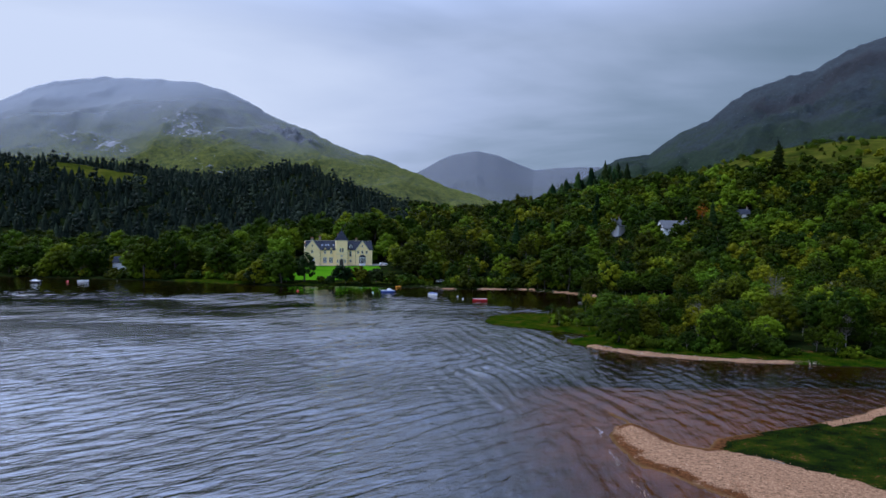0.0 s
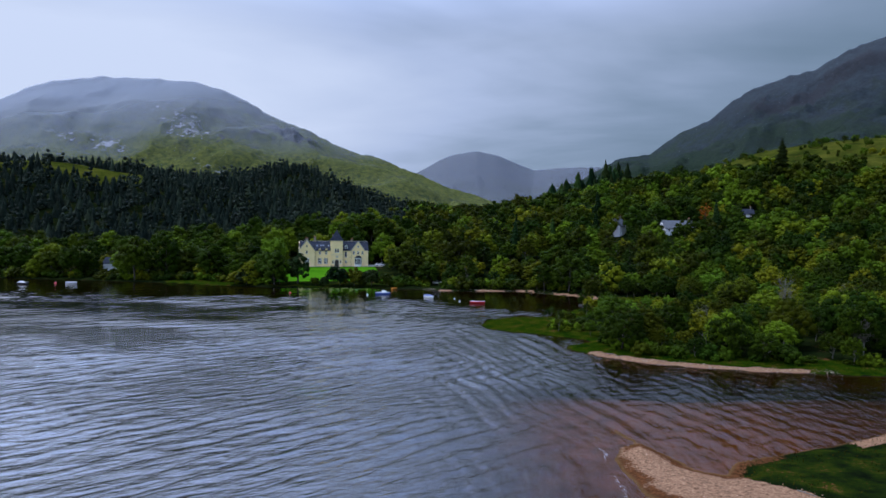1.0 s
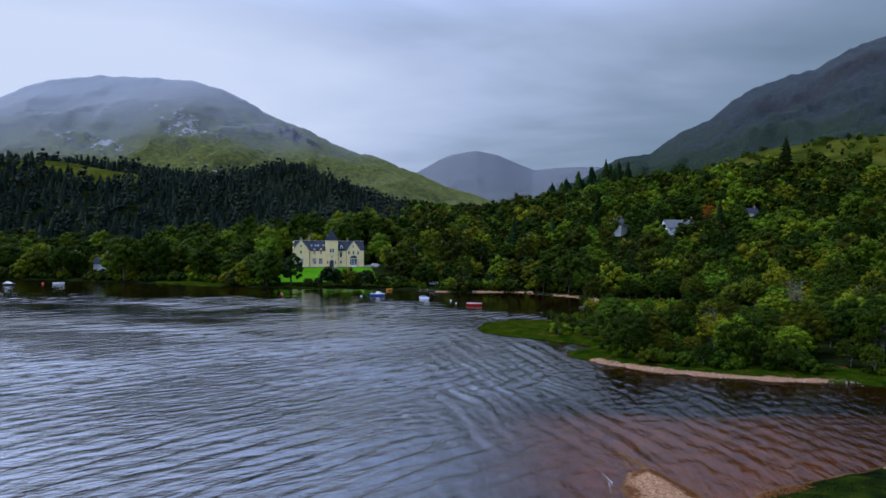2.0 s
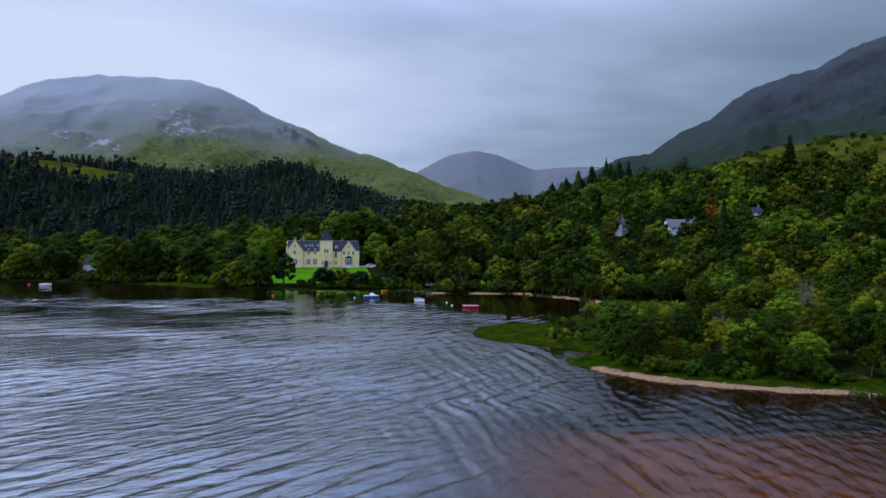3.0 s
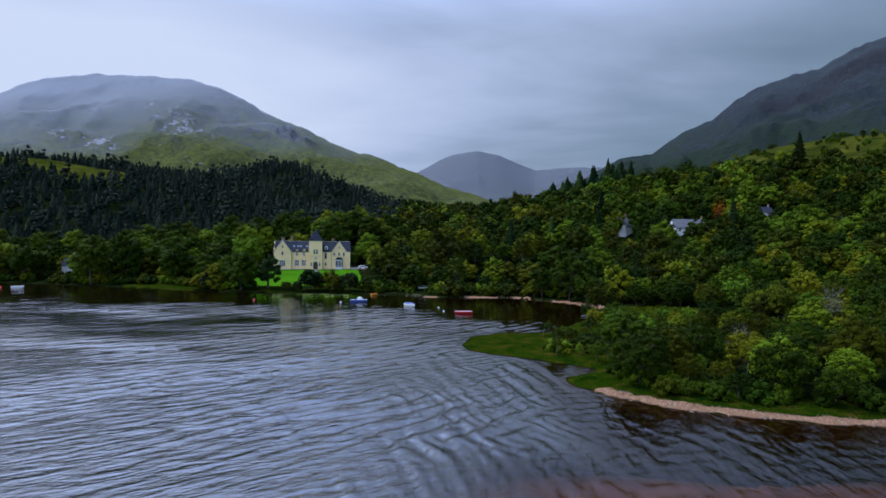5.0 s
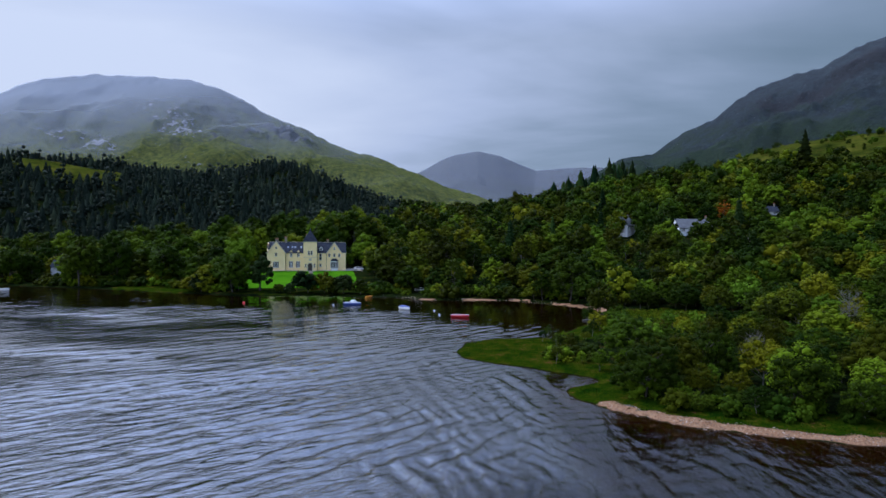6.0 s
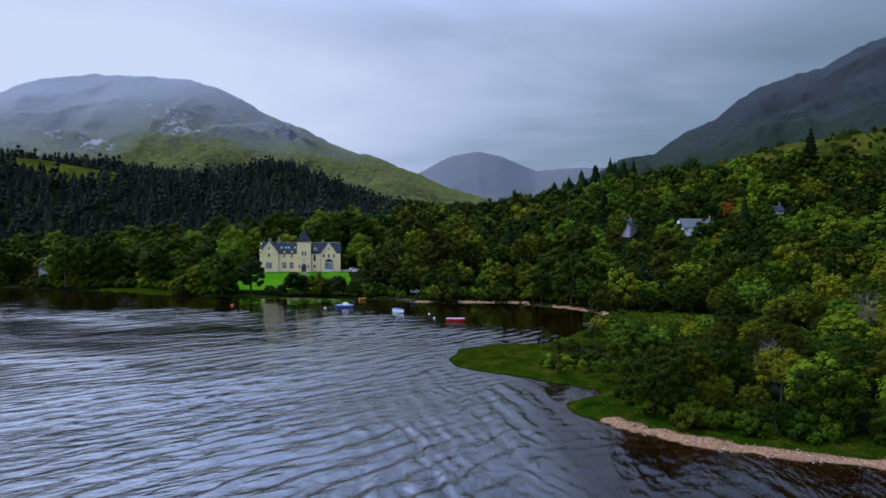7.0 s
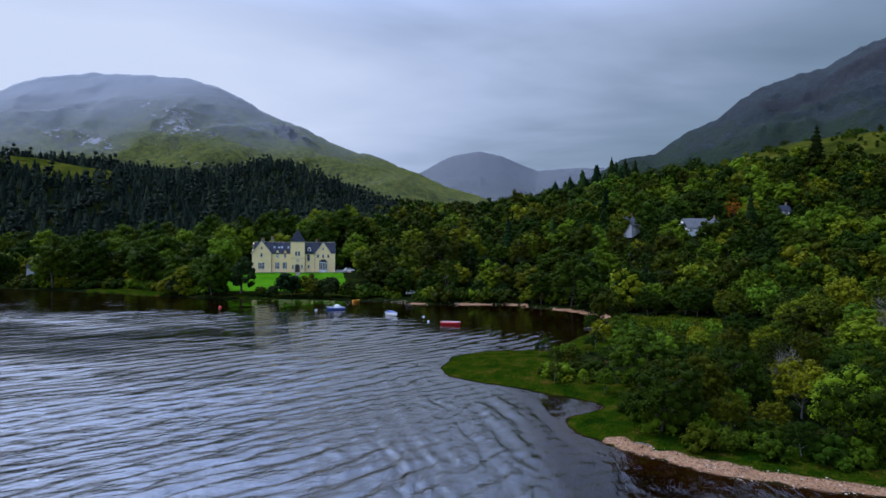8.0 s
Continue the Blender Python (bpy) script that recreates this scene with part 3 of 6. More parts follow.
def mountain(name, skyline, eye_r, front, back, mat_, label, rough, az_pad=8.0, seed=0.0, veil=None, slabs=(), crags=()):
    """A massif: its crest follows directions (degrees east of north) and rises (degrees) at the range eye_r(az); it falls to the front and back."""
    sk = np.array(skyline)
    az = np.arange(sk[0, 0] - az_pad, sk[-1, 0] + az_pad, 0.17)
    el = np.interp(az, sk[:, 0], sk[:, 1])
    el *= smooth(sk[0, 0] - az_pad, sk[0, 0], az) * smooth(sk[-1, 0] + az_pad, sk[-1, 0], az)
    dist = np.array([eye_r(a) for a in az])
    s = np.concatenate([np.linspace(-1, 0, 110), np.linspace(0, 1, 40)[1:]])
    ss, aa = np.meshgrid(s, az, indexing="ij")
    dd = np.broadcast_to(dist, ss.shape)
    crest = 19 + dd * np.tan(np.radians(np.broadcast_to(el, ss.shape)))
    rng = dd + np.where(ss < 0, ss * front, ss * back)
    x, y = rng * np.sin(np.radians(aa)), rng * np.cos(np.radians(aa))
    fall = np.where(ss < 0, np.clip(1 + ss, 0, 1) ** 1.25, 1 - smooth(0, 1, ss))
    n1 = fbm(x * 0.004 + seed, y * 0.004, 5) - 0.48
    n2 = np.abs(fbm(x * 0.011 + seed, y * 0.011 + 9, 5) - 0.48)
    away = smooth(0.0, 0.25, np.abs(ss))
    z = crest * fall + (n1 * rough * 2.2 - n2 * rough * 1.6) * away * np.clip(fall * 3, 0, 1) + (fbm(x * 0.02, y * 0.02, 4) - 0.47) * rough * 0.22 * np.clip(fall * 3, 0, 1)
    blob = lambda list_: sum((np.exp(-((aa - a0) / wa) ** 2 - ((ss - s0) / ws) ** 2) * amount for a0, s0, wa, ws, amount in list_), np.zeros(x.shape))
    pale, dark = np.clip(blob(slabs), 0, 1), np.clip(blob(crags), 0, 1)
    cliff = np.abs(fbm(x * 0.03 + 3, y * 0.03, 4) - 0.47)
    z += (dark * (24 - 140 * cliff) + pale * (6 - 45 * cliff)) * smooth(0.0, 0.1, np.abs(ss))
    z += (np.abs(fbm(x * 0.035 + seed, y * 0.035, 3) - 0.44) - 0.1) * rough * 0.22 * np.clip(fall * 2, 0, 1)
    z = np.where(fall <= 0.001, -5, z)
    ob = grid_mesh(name, *x.shape, np.stack([x, y, z], -1), mat_)
    layer = ob.data.color_attributes.new("outcrop", "FLOAT_COLOR", "POINT")
    layer.data.foreach_set("color", np.stack([pale, dark, 0 * pale, 1 + 0 * pale], -1).astype(np.float32).ravel())
    tagged(ob, label, "mountain", kind="structure")
    # mist and distance haze are put in as a grey sheet just above the slope
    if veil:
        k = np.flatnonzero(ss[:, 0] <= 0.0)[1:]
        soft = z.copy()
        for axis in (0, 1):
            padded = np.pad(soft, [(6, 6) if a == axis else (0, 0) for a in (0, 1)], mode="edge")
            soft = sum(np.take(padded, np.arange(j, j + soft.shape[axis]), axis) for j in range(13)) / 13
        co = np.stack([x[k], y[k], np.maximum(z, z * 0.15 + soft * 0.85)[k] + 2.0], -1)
        ob = grid_mesh(name.replace("mountain", "backdrop_mist"), *co.shape[:2], co, haze_material(*veil))
        tagged(ob, "thin grey veil sheet standing in for mist and haze on the mountain side", "mist", kind="structure")


HILL_W = mountain_material("heather_and_rock_slope", (0.040, 0.060, 0.009), (0.150, 0.155, 0.018), (0.056, 0.060, 0.044), (0.42, 0.415, 0.42), 0.0, 430)
HILL_E = mountain_material("dark_heather_slope", (0.010, 0.022, 0.010), (0.020, 0.034, 0.014), (0.014, 0.023, 0.026), (0.075, 0.075, 0.078), -0.02, 500)
HILL_N = mountain_material("distant_blue_grey_slope", (0.05, 0.055, 0.04), (0.06, 0.065, 0.05), (0.055, 0.062, 0.07), (0.13, 0.13, 0.14), 0.0, 400)

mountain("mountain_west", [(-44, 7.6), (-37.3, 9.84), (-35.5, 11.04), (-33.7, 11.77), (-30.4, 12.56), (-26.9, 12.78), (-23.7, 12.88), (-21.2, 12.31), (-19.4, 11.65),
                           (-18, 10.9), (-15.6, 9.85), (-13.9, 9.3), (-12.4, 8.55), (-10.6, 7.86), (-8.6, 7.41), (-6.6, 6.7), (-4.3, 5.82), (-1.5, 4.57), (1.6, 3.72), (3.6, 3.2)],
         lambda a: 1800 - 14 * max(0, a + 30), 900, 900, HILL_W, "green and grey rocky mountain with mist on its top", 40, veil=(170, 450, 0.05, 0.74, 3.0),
         slabs=((-32.6, -0.36, 1.8, 0.05, 0.78), (-30.0, -0.45, 1.4, 0.04, 0.78), (-24.2, -0.30, 2.2, 0.05, 0.62), (-23.4, -0.38, 2.4, 0.05, 0.70), (-26.5, -0.22, 2.4, 0.03, 0.55), (-33.5, -0.56, 2.0, 0.03, 0.8), (-22.0, -0.54, 2.6, 0.04, 0.6), (-28.0, -0.36, 7.0, 0.18, 0.34)),
         crags=((-15.6, -0.16, 2.3, 0.07, 1.0), (-18.5, -0.25, 1.3, 0.04, 0.6), (-24.5, -0.36, 1.8, 0.05, 0.5), (-21.0, -0.40, 1.2, 0.03, 0.5), (-32.0, -0.40, 1.5, 0.03, 0.4)))
# the veil here is a nearly even grey, for the haze of distance
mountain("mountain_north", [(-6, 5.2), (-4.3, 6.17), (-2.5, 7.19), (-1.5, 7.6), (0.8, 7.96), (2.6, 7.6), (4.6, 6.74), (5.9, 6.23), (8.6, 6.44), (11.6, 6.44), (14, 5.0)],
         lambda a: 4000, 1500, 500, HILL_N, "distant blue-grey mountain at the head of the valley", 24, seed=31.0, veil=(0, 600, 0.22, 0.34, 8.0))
mountain("mountain_east", [(9.5, 5.0), (11.6, 6.24), (13, 7.04), (15.8, 7.34), (16.9, 8.25), (18.1, 9.13), (20.5, 10.05), (21.3, 10.76), (23.6, 12.13), (26.4, 12.92),
                           (28, 13.15), (29.5, 13.99), (31.3, 14.61), (32.6, 14.87), (36, 15.8), (44, 16)],
         lambda a: 2500, 1500, 900, HILL_E, "dark heather-covered mountain with scattered crags", 70, seed=63.0, veil=(200, 1000, 0.02, 0.16, 5.0),
         slabs=((30.5, -0.25, 1.2, 0.04, 0.5), (27.5, -0.3, 1.0, 0.03, 0.5)), crags=((31, -0.12, 3.0, 0.06, 0.8), (27, -0.2, 2.5, 0.06, 0.7), (24, -0.15, 1.6, 0.05, 0.5)))


# ---- trees ----
def leaf_faces(rng, p, normal, length, width):
    """Three corners for each leaf clump at p, facing about along normal."""
    t = rng.normal(size=p.shape)
    t -= normal * (t * normal).sum(1, keepdims=True)
    t /= np.linalg.norm(t, axis=1, keepdims=True) + 1e-9
    b = np.cross(normal, t)
    l, w = length[:, None] * 0.62, width[:, None] * 0.62
    bend = normal * l * 0.3
    return np.stack([p + t * l - bend, p - t * l * 0.75 - b * w, p - t * l * 0.75 + b * w - bend], 1).reshape(-1, 3)


def unit(v):
    return v / (np.linalg.norm(v, axis=-1, keepdims=True) + 1e-9)


def crown_points(rng, height, radius, n, leaf, lobes=26, base=0.2, openness=0.25, core=0.84):
    """Leaf clumps on the upper shells of rounded boughs that make up an uneven crown; returns corners and the boughs."""
    i = np.arange(lobes) + 0.5
    up = 1 - 1.55 * i / lobes
    a = i * 2.39996 + rng.rand() * 6
    flat = np.sqrt(1 - up * up)
    lop = 1 + 0.30 * np.sin(a + rng.rand() * 6) + 0.22 * rng.normal(size=lobes)
    d = np.stack([flat * np.cos(a), flat * np.sin(a), up], 1)
    mid, tall = height * (1 + base) / 2, height * (1 - base) / 2
    dist = 0.74 * np.clip(lop, 0.45, 1.35)[:, None]
    c = d * dist * (radius, radius, tall) + (0, 0, mid)
    r = radius * (0.26 + 0.20 * rng.rand(lobes)) * (22 / lobes) ** 0.35
    pick = rng.choice(lobes, n, p=r ** 2 / (r ** 2).sum())
    face = unit(rng.normal(size=(n, 3)) + d[pick] * 0.6 + (0, 0, 0.35))
    p = c[pick] + face * r[pick][:, None] * (1.08 - openness * rng.rand(n))[:, None] * (1, 1, 0.85)
    inner = rng.rand(n) < 0.10
    p[inner] = (p[inner] - (0, 0, mid)) * 0.7 + (0, 0, mid)
    normal = unit(face * 0.75 + (0, 0, 0.6) + rng.normal(size=(n, 3)) * 0.3)
    size = leaf * (0.6 + 0.8 * rng.rand(n))
    co = leaf_faces(rng, p, normal, size, size * 0.72)
    faces = own_faces(co)
    # each bough has a leafy core that closes the view through it
    cores, core_faces = [], []
    for k in range(lobes):
        core_faces.append(BALL_FACES + len(co) + 12 * k)
        cores.append(c[k] + BALL * (1 + 0.16 * rng.normal(size=(12, 1))) * r[k] * core * 0.92 * np.array((1, 1, 0.8)))
    return (np.concatenate([co] + cores), np.concatenate([faces] + core_faces)), c, r


def ball():
    """Corners and faces of an icosahedron."""
    bm = bmesh.new()
    bmesh.ops.create_icosphere(bm, subdivisions=1, radius=1.0)
    co = np.array([v.co[:] for v in bm.verts])
    faces = np.array([[v.index for v in f.verts] for f in bm.faces])
    bm.free()
    return co, faces


BALL, BALL_FACES = ball()


def tube(path, radii, sides=6):
    """A tapered limb along a path: points and quads."""
    co, quads = [], []
    path = [np.array(p, float) for p in path]
    for i, (p, r) in enumerate(zip(path, radii)):
        ahead = unit(path[min(i + 1, len(path) - 1)] - path[max(i - 1, 0)])
        u = unit(np.cross(ahead, (0.3, 1, 0.2)))
        v = np.cross(ahead, u)
        for k in range(sides):
            a = 2 * math.pi * k / sides
            co.append(p + r * (u * math.cos(a) + v * math.sin(a)))
    for i in range(len(path) - 1):
        for k in range(sides):
            a, b = i * sides + k, i * sides + (k + 1) % sides
            quads.append((a, b, b + sides, a + sides))
    return np.array(co), np.array(quads)


def joined(pieces):
    co, quads, at = [], [], 0
    for c, q in pieces:
        co.append(c)
        quads.append(q + at)
        at += len(c)
    return np.concatenate(co), np.concatenate(quads)


def limbs(rng, height, boughs, girth, lean=0.06):
    top = np.array((rng.normal() * lean * height, rng.normal() * lean * height, height * 0.72))
    mid = top * 0.5 + rng.normal(size=3) * height * 0.02
    pieces = [tube([(0, 0, -0.4), mid * 0.4, mid, top], [girth * 1.25, girth, girth * 0.75, girth * 0.2])]
    for c in boughs[::3]:
        f = min(0.95, max(0.2, c[2] / height - 0.25))
        start = top * f / 0.72 if f < 0.72 else top
        pieces.append(tube([start, (start + c) / 2 + (0, 0, 0.05 * height * rng.rand()), c], [girth * 0.42, girth * 0.28, girth * 0.08], 4))
    return joined(pieces)


def mesh_from(name, co, quads, material):
    me = bpy.data.meshes.new(name)
    fill(me, co, quads)
    me.polygons.foreach_set("use_smooth", np.full(len(me.polygons), True))
    me.materials.append(material)
    return me


def own_faces(co):
    return np.arange(len(co)).reshape(-1, 3)


def tree_template(seed, height, radius, n, leaf, lobes, base, openness, girth, core=0.84):
    rng = np.random.RandomState(seed)
    crown, c, r = crown_points(rng, height, radius, n, leaf, lobes, base, openness, core)
    return crown, limbs(rng, height, c, girth)


def tree_thing(name, template, leaf_mat, bark_mat, label, group):
    root = new(name)
    (co, faces), (lc, lq) = template
    for part_name, me in (("trunk", mesh_from("trunk", lc, lq, bark_mat)), ("crown", mesh_from("crown", co, faces, leaf_mat))):
        ob = new(part_name, me)
        ob.parent = root
    tagged(root, label, "tree", group)
    return root


def conifer_template(seed, height, radius, n):
    rng = np.random.RandomState(seed)
    h = 0.08 + 0.92 * rng.rand(n) ** 1.15
    whorl = np.floor(h * 14) / 14 + 0.02 * rng.rand(n)
    a = rng.rand(n) * 2 * math.pi
    reach = (1 - whorl) ** 0.85 * radius * (0.75 + 0.4 * rng.rand(n)) + 0.12
    f = 0.35 + 0.6 * rng.rand(n)
    out = np.stack([np.cos(a), np.sin(a), 0 * a], 1)
    p = out * (reach * f)[:, None]
    p[:, 2] = whorl * height - reach * f * 0.35
    along = unit(out + np.array((0, 0, -0.4)) + rng.normal(size=(n, 3)) * 0.15)
    side = unit(np.cross(along, (0, 0, 1.0)) + rng.normal(size=(n, 3)) * 0.3)
    l = (reach * 0.45 + 0.25)[:, None]
    w = (reach * 0.22 + 0.18)[:, None]
    co = np.stack([p + along * l, p - along * l * 0.7 - side * w * 1.2, p - along * l * 0.7 + side * w * 1.2], 1).reshape(-1, 3)
    # the drooping tiers behind the sprays close the tree
    rings, sides = [], 7
    for i in range(9):
        f = 0.06 + 0.94 * i / 8
        rr = ((1 - f) ** 0.85 * radius * (0.90 if i % 2 == 0 else 0.64) + 0.05) * (0.7 + 0.6 * rng.rand(sides))
        t = np.arange(sides) * 2 * math.pi / sides + i * 0.3
        rings.append(np.stack([rr * np.cos(t), rr * np.sin(t), np.full(sides, f * height) - 0.2 * rr], 1))
    tiers = []
    for i in range(8):
        for k in range(sides):
            q = len(co) + np.array((i * sides + k, i * sides + (k + 1) % sides, (i + 1) * sides + (k + 1) % sides, (i + 1) * sides + k))
            tiers += [q[[0, 1, 2]], q[[0, 2, 3]]]
    faces = np.concatenate([own_faces(co), np.array(tiers)])
    co = np.concatenate([co] + rings)
    trunk = tube([(0, 0, -0.5), (0, 0, height * 0.5), (0, 0, height * 0.97)], [height * 0.014, height * 0.009, 0.02], 5)
    return (co, faces), trunk


def spread(rng, x0, x1, y0, y1, step, keep):
    """Jittered places over a stretch of the plan, those that keep() allows."""
    gx, gy = np.meshgrid(np.arange(x0, x1, step), np.arange(y0, y1, step))
    gx = gx + (rng.rand(*gx.shape) - 0.5) * step * 0.95
    gy = gy + (rng.rand(*gy.shape) - 0.5) * step * 0.95
    x, y = gx.ravel(), gy.ravel()
    k = keep(x, y)
    return x[k], y[k]


def plant_stuff(name, templates, x, y, scale, rng, leaf_mat, label, category, bark=None):
    """Many trees joined into one object of leaves (and one of stems under it)."""
    z = ground_height(x, y)
    leaves, faces, stems, tones, count = [], [], [], [], 0
    for i in range(len(x)):
        (co, fc), (lc, lq) = templates[i % len(templates)]
        a, s = rng.rand() * 6.283, scale[i]
        ca, sa = math.cos(a) * s, math.sin(a) * s
        m = np.array(((ca, -sa, 0), (sa, ca, 0), (0, 0, s * (0.9 + 0.25 * rng.rand()))))
        at = (x[i], y[i], z[i] - 0.1)
        leaves.append((co @ m.T + at).astype(np.float32))
        faces.append(fc + count)
        count += len(co)
        tones.append(np.full(len(co), rng.rand(), np.float32))
        if bark:
            stems.append((lc @ m.T + at, lq))
    co = np.concatenate(leaves)
    ob = new(name, mesh_from(name, co, np.concatenate(faces), leaf_mat))
    ob.data.attributes.new("tone", "FLOAT", "POINT").data.foreach_set("value", np.concatenate(tones))
    tagged(ob, label, category, kind="stuff")
    if bark:
        sc, sq = joined(stems)
        st = new("stems", mesh_from("stems", sc, sq, bark))
        st.parent = ob
        tagged(st, kind="stuff")
    return ob


def free_of_things(x, y):
    """Where woodland may stand: on land, clear of the lawn, the houses, the grass and the beaches."""
    dm, _ = shore(x, y)
    ok = dm > 2.5
    u, v = house_frame(x, y)
    ok &= ~((u > -27) & (u < np.where(v > -14, 26, 19)) & (v > -60) & (v < 17))
    ok &= ~((x < 20) & (x > 0) & (y < 172))
    ok &= (((x - 51) / 15) ** 2 + ((y - 194) / 18) ** 2) > 1
    ok &= ~((x > 92 + (y - 313) * 0.36) & (x < 113 + (y - 313) * 0.36) & (y > 290) & (y < 326))
    ok &= ~((np.abs(x - 139 - (y - 331) * 0.46) < 8) & (y > 308) & (y < 342))
    ok &= ~((np.abs(x - 118 - (y - 323) * 0.36) < 4) & (y > 312) & (y < 328))
    ok &= ~((np.abs(x - 81 - (y - 338) * 0.25) < 4.6) & (y > 304) & (y < 350))
    ok &= ~((np.abs(x + 172) < 5) & (y > 284) & (y < 326))
    ok &= ~((dm < 5.0) & (y < 118) & (x < 66))
    ok &= ~((np.abs(x + 10.5) < 3.5) & (y > 252) & (y < 272))
    ok &= ~((y > 214) & (y < 262) & (x > -28) & (x < 50) & (dm < 4.8))
    return ok


def in_view(x, y, pad=4):
    """Within the wedge of land that the flight looks over."""
    a = np.degrees(np.arctan2(x - 4, y - 10))
    return (a > -40 - pad) & (a < 38 + pad)


def plant_things(kinds, x, y, choose, scale, rng, group):
    """A tree of its own at each place, copied from the first of its kind."""
    z = ground_height(x, y)
    made = {}
    for i in range(len(x)):
        k = choose(i)
        name, tpl, lm, bark, label = kinds[k]
        s = scale(i)
        m = pose(x[i], y[i], z[i] - 0.15, 0, 0, rng.rand() * 360)
        if k not in made:
            made[k] = tree_thing(name, tpl, lm, bark, label, group)
            t = made[k]
        else:
            t = copy_thing(made[k], m)
        t.matrix_basis = m @ Matrix.Diagonal((s, s, s * (0.85 + 0.3 * rng.rand()), 1))


def bare_template(seed, height):
    """A leafless tree: trunk, boughs and twigs."""
    rng = np.random.RandomState(seed)
    pieces = [tube([(0, 0, -0.3), (0.1, 0, height * 0.4), (0.0, 0.15, height * 0.85)], [height * 0.018, height * 0.012, 0.03], 5)]
    for i in range(26):
        h = height * (0.25 + 0.6 * rng.rand())
        a, l = rng.rand() * 6.28, height * (0.16 + 0.2 * rng.rand())
        tip = np.array((math.cos(a) * l, math.sin(a) * l, h + l * (0.5 + 0.6 * rng.rand())))
        root = np.array((0.03, 0.03, h))
        mid = (root + tip) / 2 + rng.normal(size=3) * l * 0.12
        pieces.append(tube([root, mid, tip], [height * 0.007, height * 0.005, 0.015], 4))
        for _ in range(4):
            t2 = mid + rng.normal(size=3) * l * 0.35 + (0, 0, l * 0.3)
            pieces.append(tube([mid, (mid + t2) / 2 + rng.normal(size=3) * 0.08, t2], [0.03, 0.022, 0.01], 3))
    return joined(pieces)


def build_woods():
    rng = np.random.RandomState(11)
    ROUND = "dense green broadleaf tree with a rounded lumpy crown"
    SLIM = "slender dark green alder with a ragged crown"
    def bank_kinds(k, leaf):
        return [("hazel_tree", tree_template(1, 8.0, 4.2, int(2600 * k), leaf, 52, 0.02, 0.5, 0.16, 0.60), LEAF, BARK, ROUND),
                ("hazel_tree", tree_template(2, 7.0, 3.7, int(2300 * k), leaf, 46, 0.0, 0.5, 0.14, 0.60), LEAF, BARK, ROUND),
                ("alder_tree", tree_template(3, 8.2, 3.0, int(2000 * k), leaf, 44, 0.14, 0.55, 0.12, 0.55), LEAF, BARK, SLIM),
                ("alder_tree", tree_template(4, 6.6, 2.8, int(1800 * k), leaf, 40, 0.18, 0.55, 0.10, 0.55), LEAF, BARK_PALE, SLIM),
                ("birch_tree", tree_template(5, 8.0, 2.5, int(1500 * k), leaf, 46, 0.26, 0.7, 0.09, 0.4), LEAF_PALE, BARK_PALE, "light green birch with a thin pale trunk"),
                ("willow_bush", tree_template(6, 3.4, 2.7, int(1400 * k), leaf, 40, -0.1, 0.5, 0.06, 0.55), LEAF_PALE, BARK, "low spreading pale green willow bush")]

    # the river bank
    x, y = spread(rng, 16, 160, 100, 236, 5.3, lambda x, y: free_of_things(x, y) & in_view(x, y, 2))
    order = np.argsort(y + 0.35 * x)
    front, near, rest = order[:130], order[130:330], order[330:]
    dm = shore(x, y)[0]
    for some, k, leaf in ((front, 1.15, 0.23), (near, 0.62, 0.36)):
        plant_things(bank_kinds(k, leaf), x[some], y[some],
                     lambda i: rng.choice(6, p=(0.12, 0.18, 0.20, 0.20, 0.10, 0.20) if dm[some[i]] < 9 else (0.32, 0.30, 0.15, 0.12, 0.09, 0.02)),
                     lambda i: (0.24 + 0.2 * rng.rand()) if x[some[i]] < 31 and y[some[i]] > 126 else (0.38 + 0.3 * rng.rand()) if 140 < y[some[i]] < 180 and x[some[i]] < 66 else 0.55 + 0.6 * rng.rand() ** 1.5, rng, "trees on the river bank")
    mid_tpl = [tree_template(40 + i, 9 + i % 3, 4.9 - 0.4 * (i % 4), 430, 0.86, 16, -0.05, 0.4, 0.2, 0.74) for i in range(8)]
    far_tpl = [tree_template(20 + i, 9 + i % 3, 5.2 - 0.4 * (i % 4), 110, 1.5, 9, 0.0, 0.35, 0.2, 0.76) for i in range(8)]
    if len(rest):
        plant_stuff("river_woodland", mid_tpl, x[rest], y[rest], 0.7 + 0.4 * rng.rand(len(rest)), rng, LEAF, "dense green broadleaf woodland behind the river bank", "trees")

    # the east slope: the front ranks as things, the rest as one wood
    slope = [("oak_tree", tree_template(70, 10.5, 5.4, 1200, 0.62, 36, 0.0, 0.45, 0.22, 0.70), LEAF, BARK, ROUND),
             ("oak_tree", tree_template(71, 9.0, 4.6, 1000, 0.60, 32, 0.0, 0.45, 0.2, 0.70), LEAF, BARK, ROUND),
             ("ash_tree", tree_template(72, 12.0, 4.2, 1100, 0.60, 32, 0.02, 0.45, 0.2, 0.70), LEAF, BARK, "tall green ash tree with an uneven crown"),
             ("birch_tree", tree_template(73, 9.5, 3.2, 800, 0.55, 36, 0.08, 0.55, 0.12, 0.6), LEAF_PALE, BARK_PALE, "light green birch with a thin pale trunk")]

    def keep(x, y):
        z = ground_height(x, y)
        river = (x > 16) & (x < 160) & (y < 236)
        thin = (z > 62) & (x > 140)
        return free_of_things(x, y) & in_view(x, y) & ~river & (~thin | (rng.rand(*x.shape) < 0.42)) & (x > -30)
    x, y = spread(rng, -30, 430, 200, 480, 8.2, keep)
    order = np.argsort(np.hypot(x - 8, y - 50))
    near, rest = order[:300], order[300:]
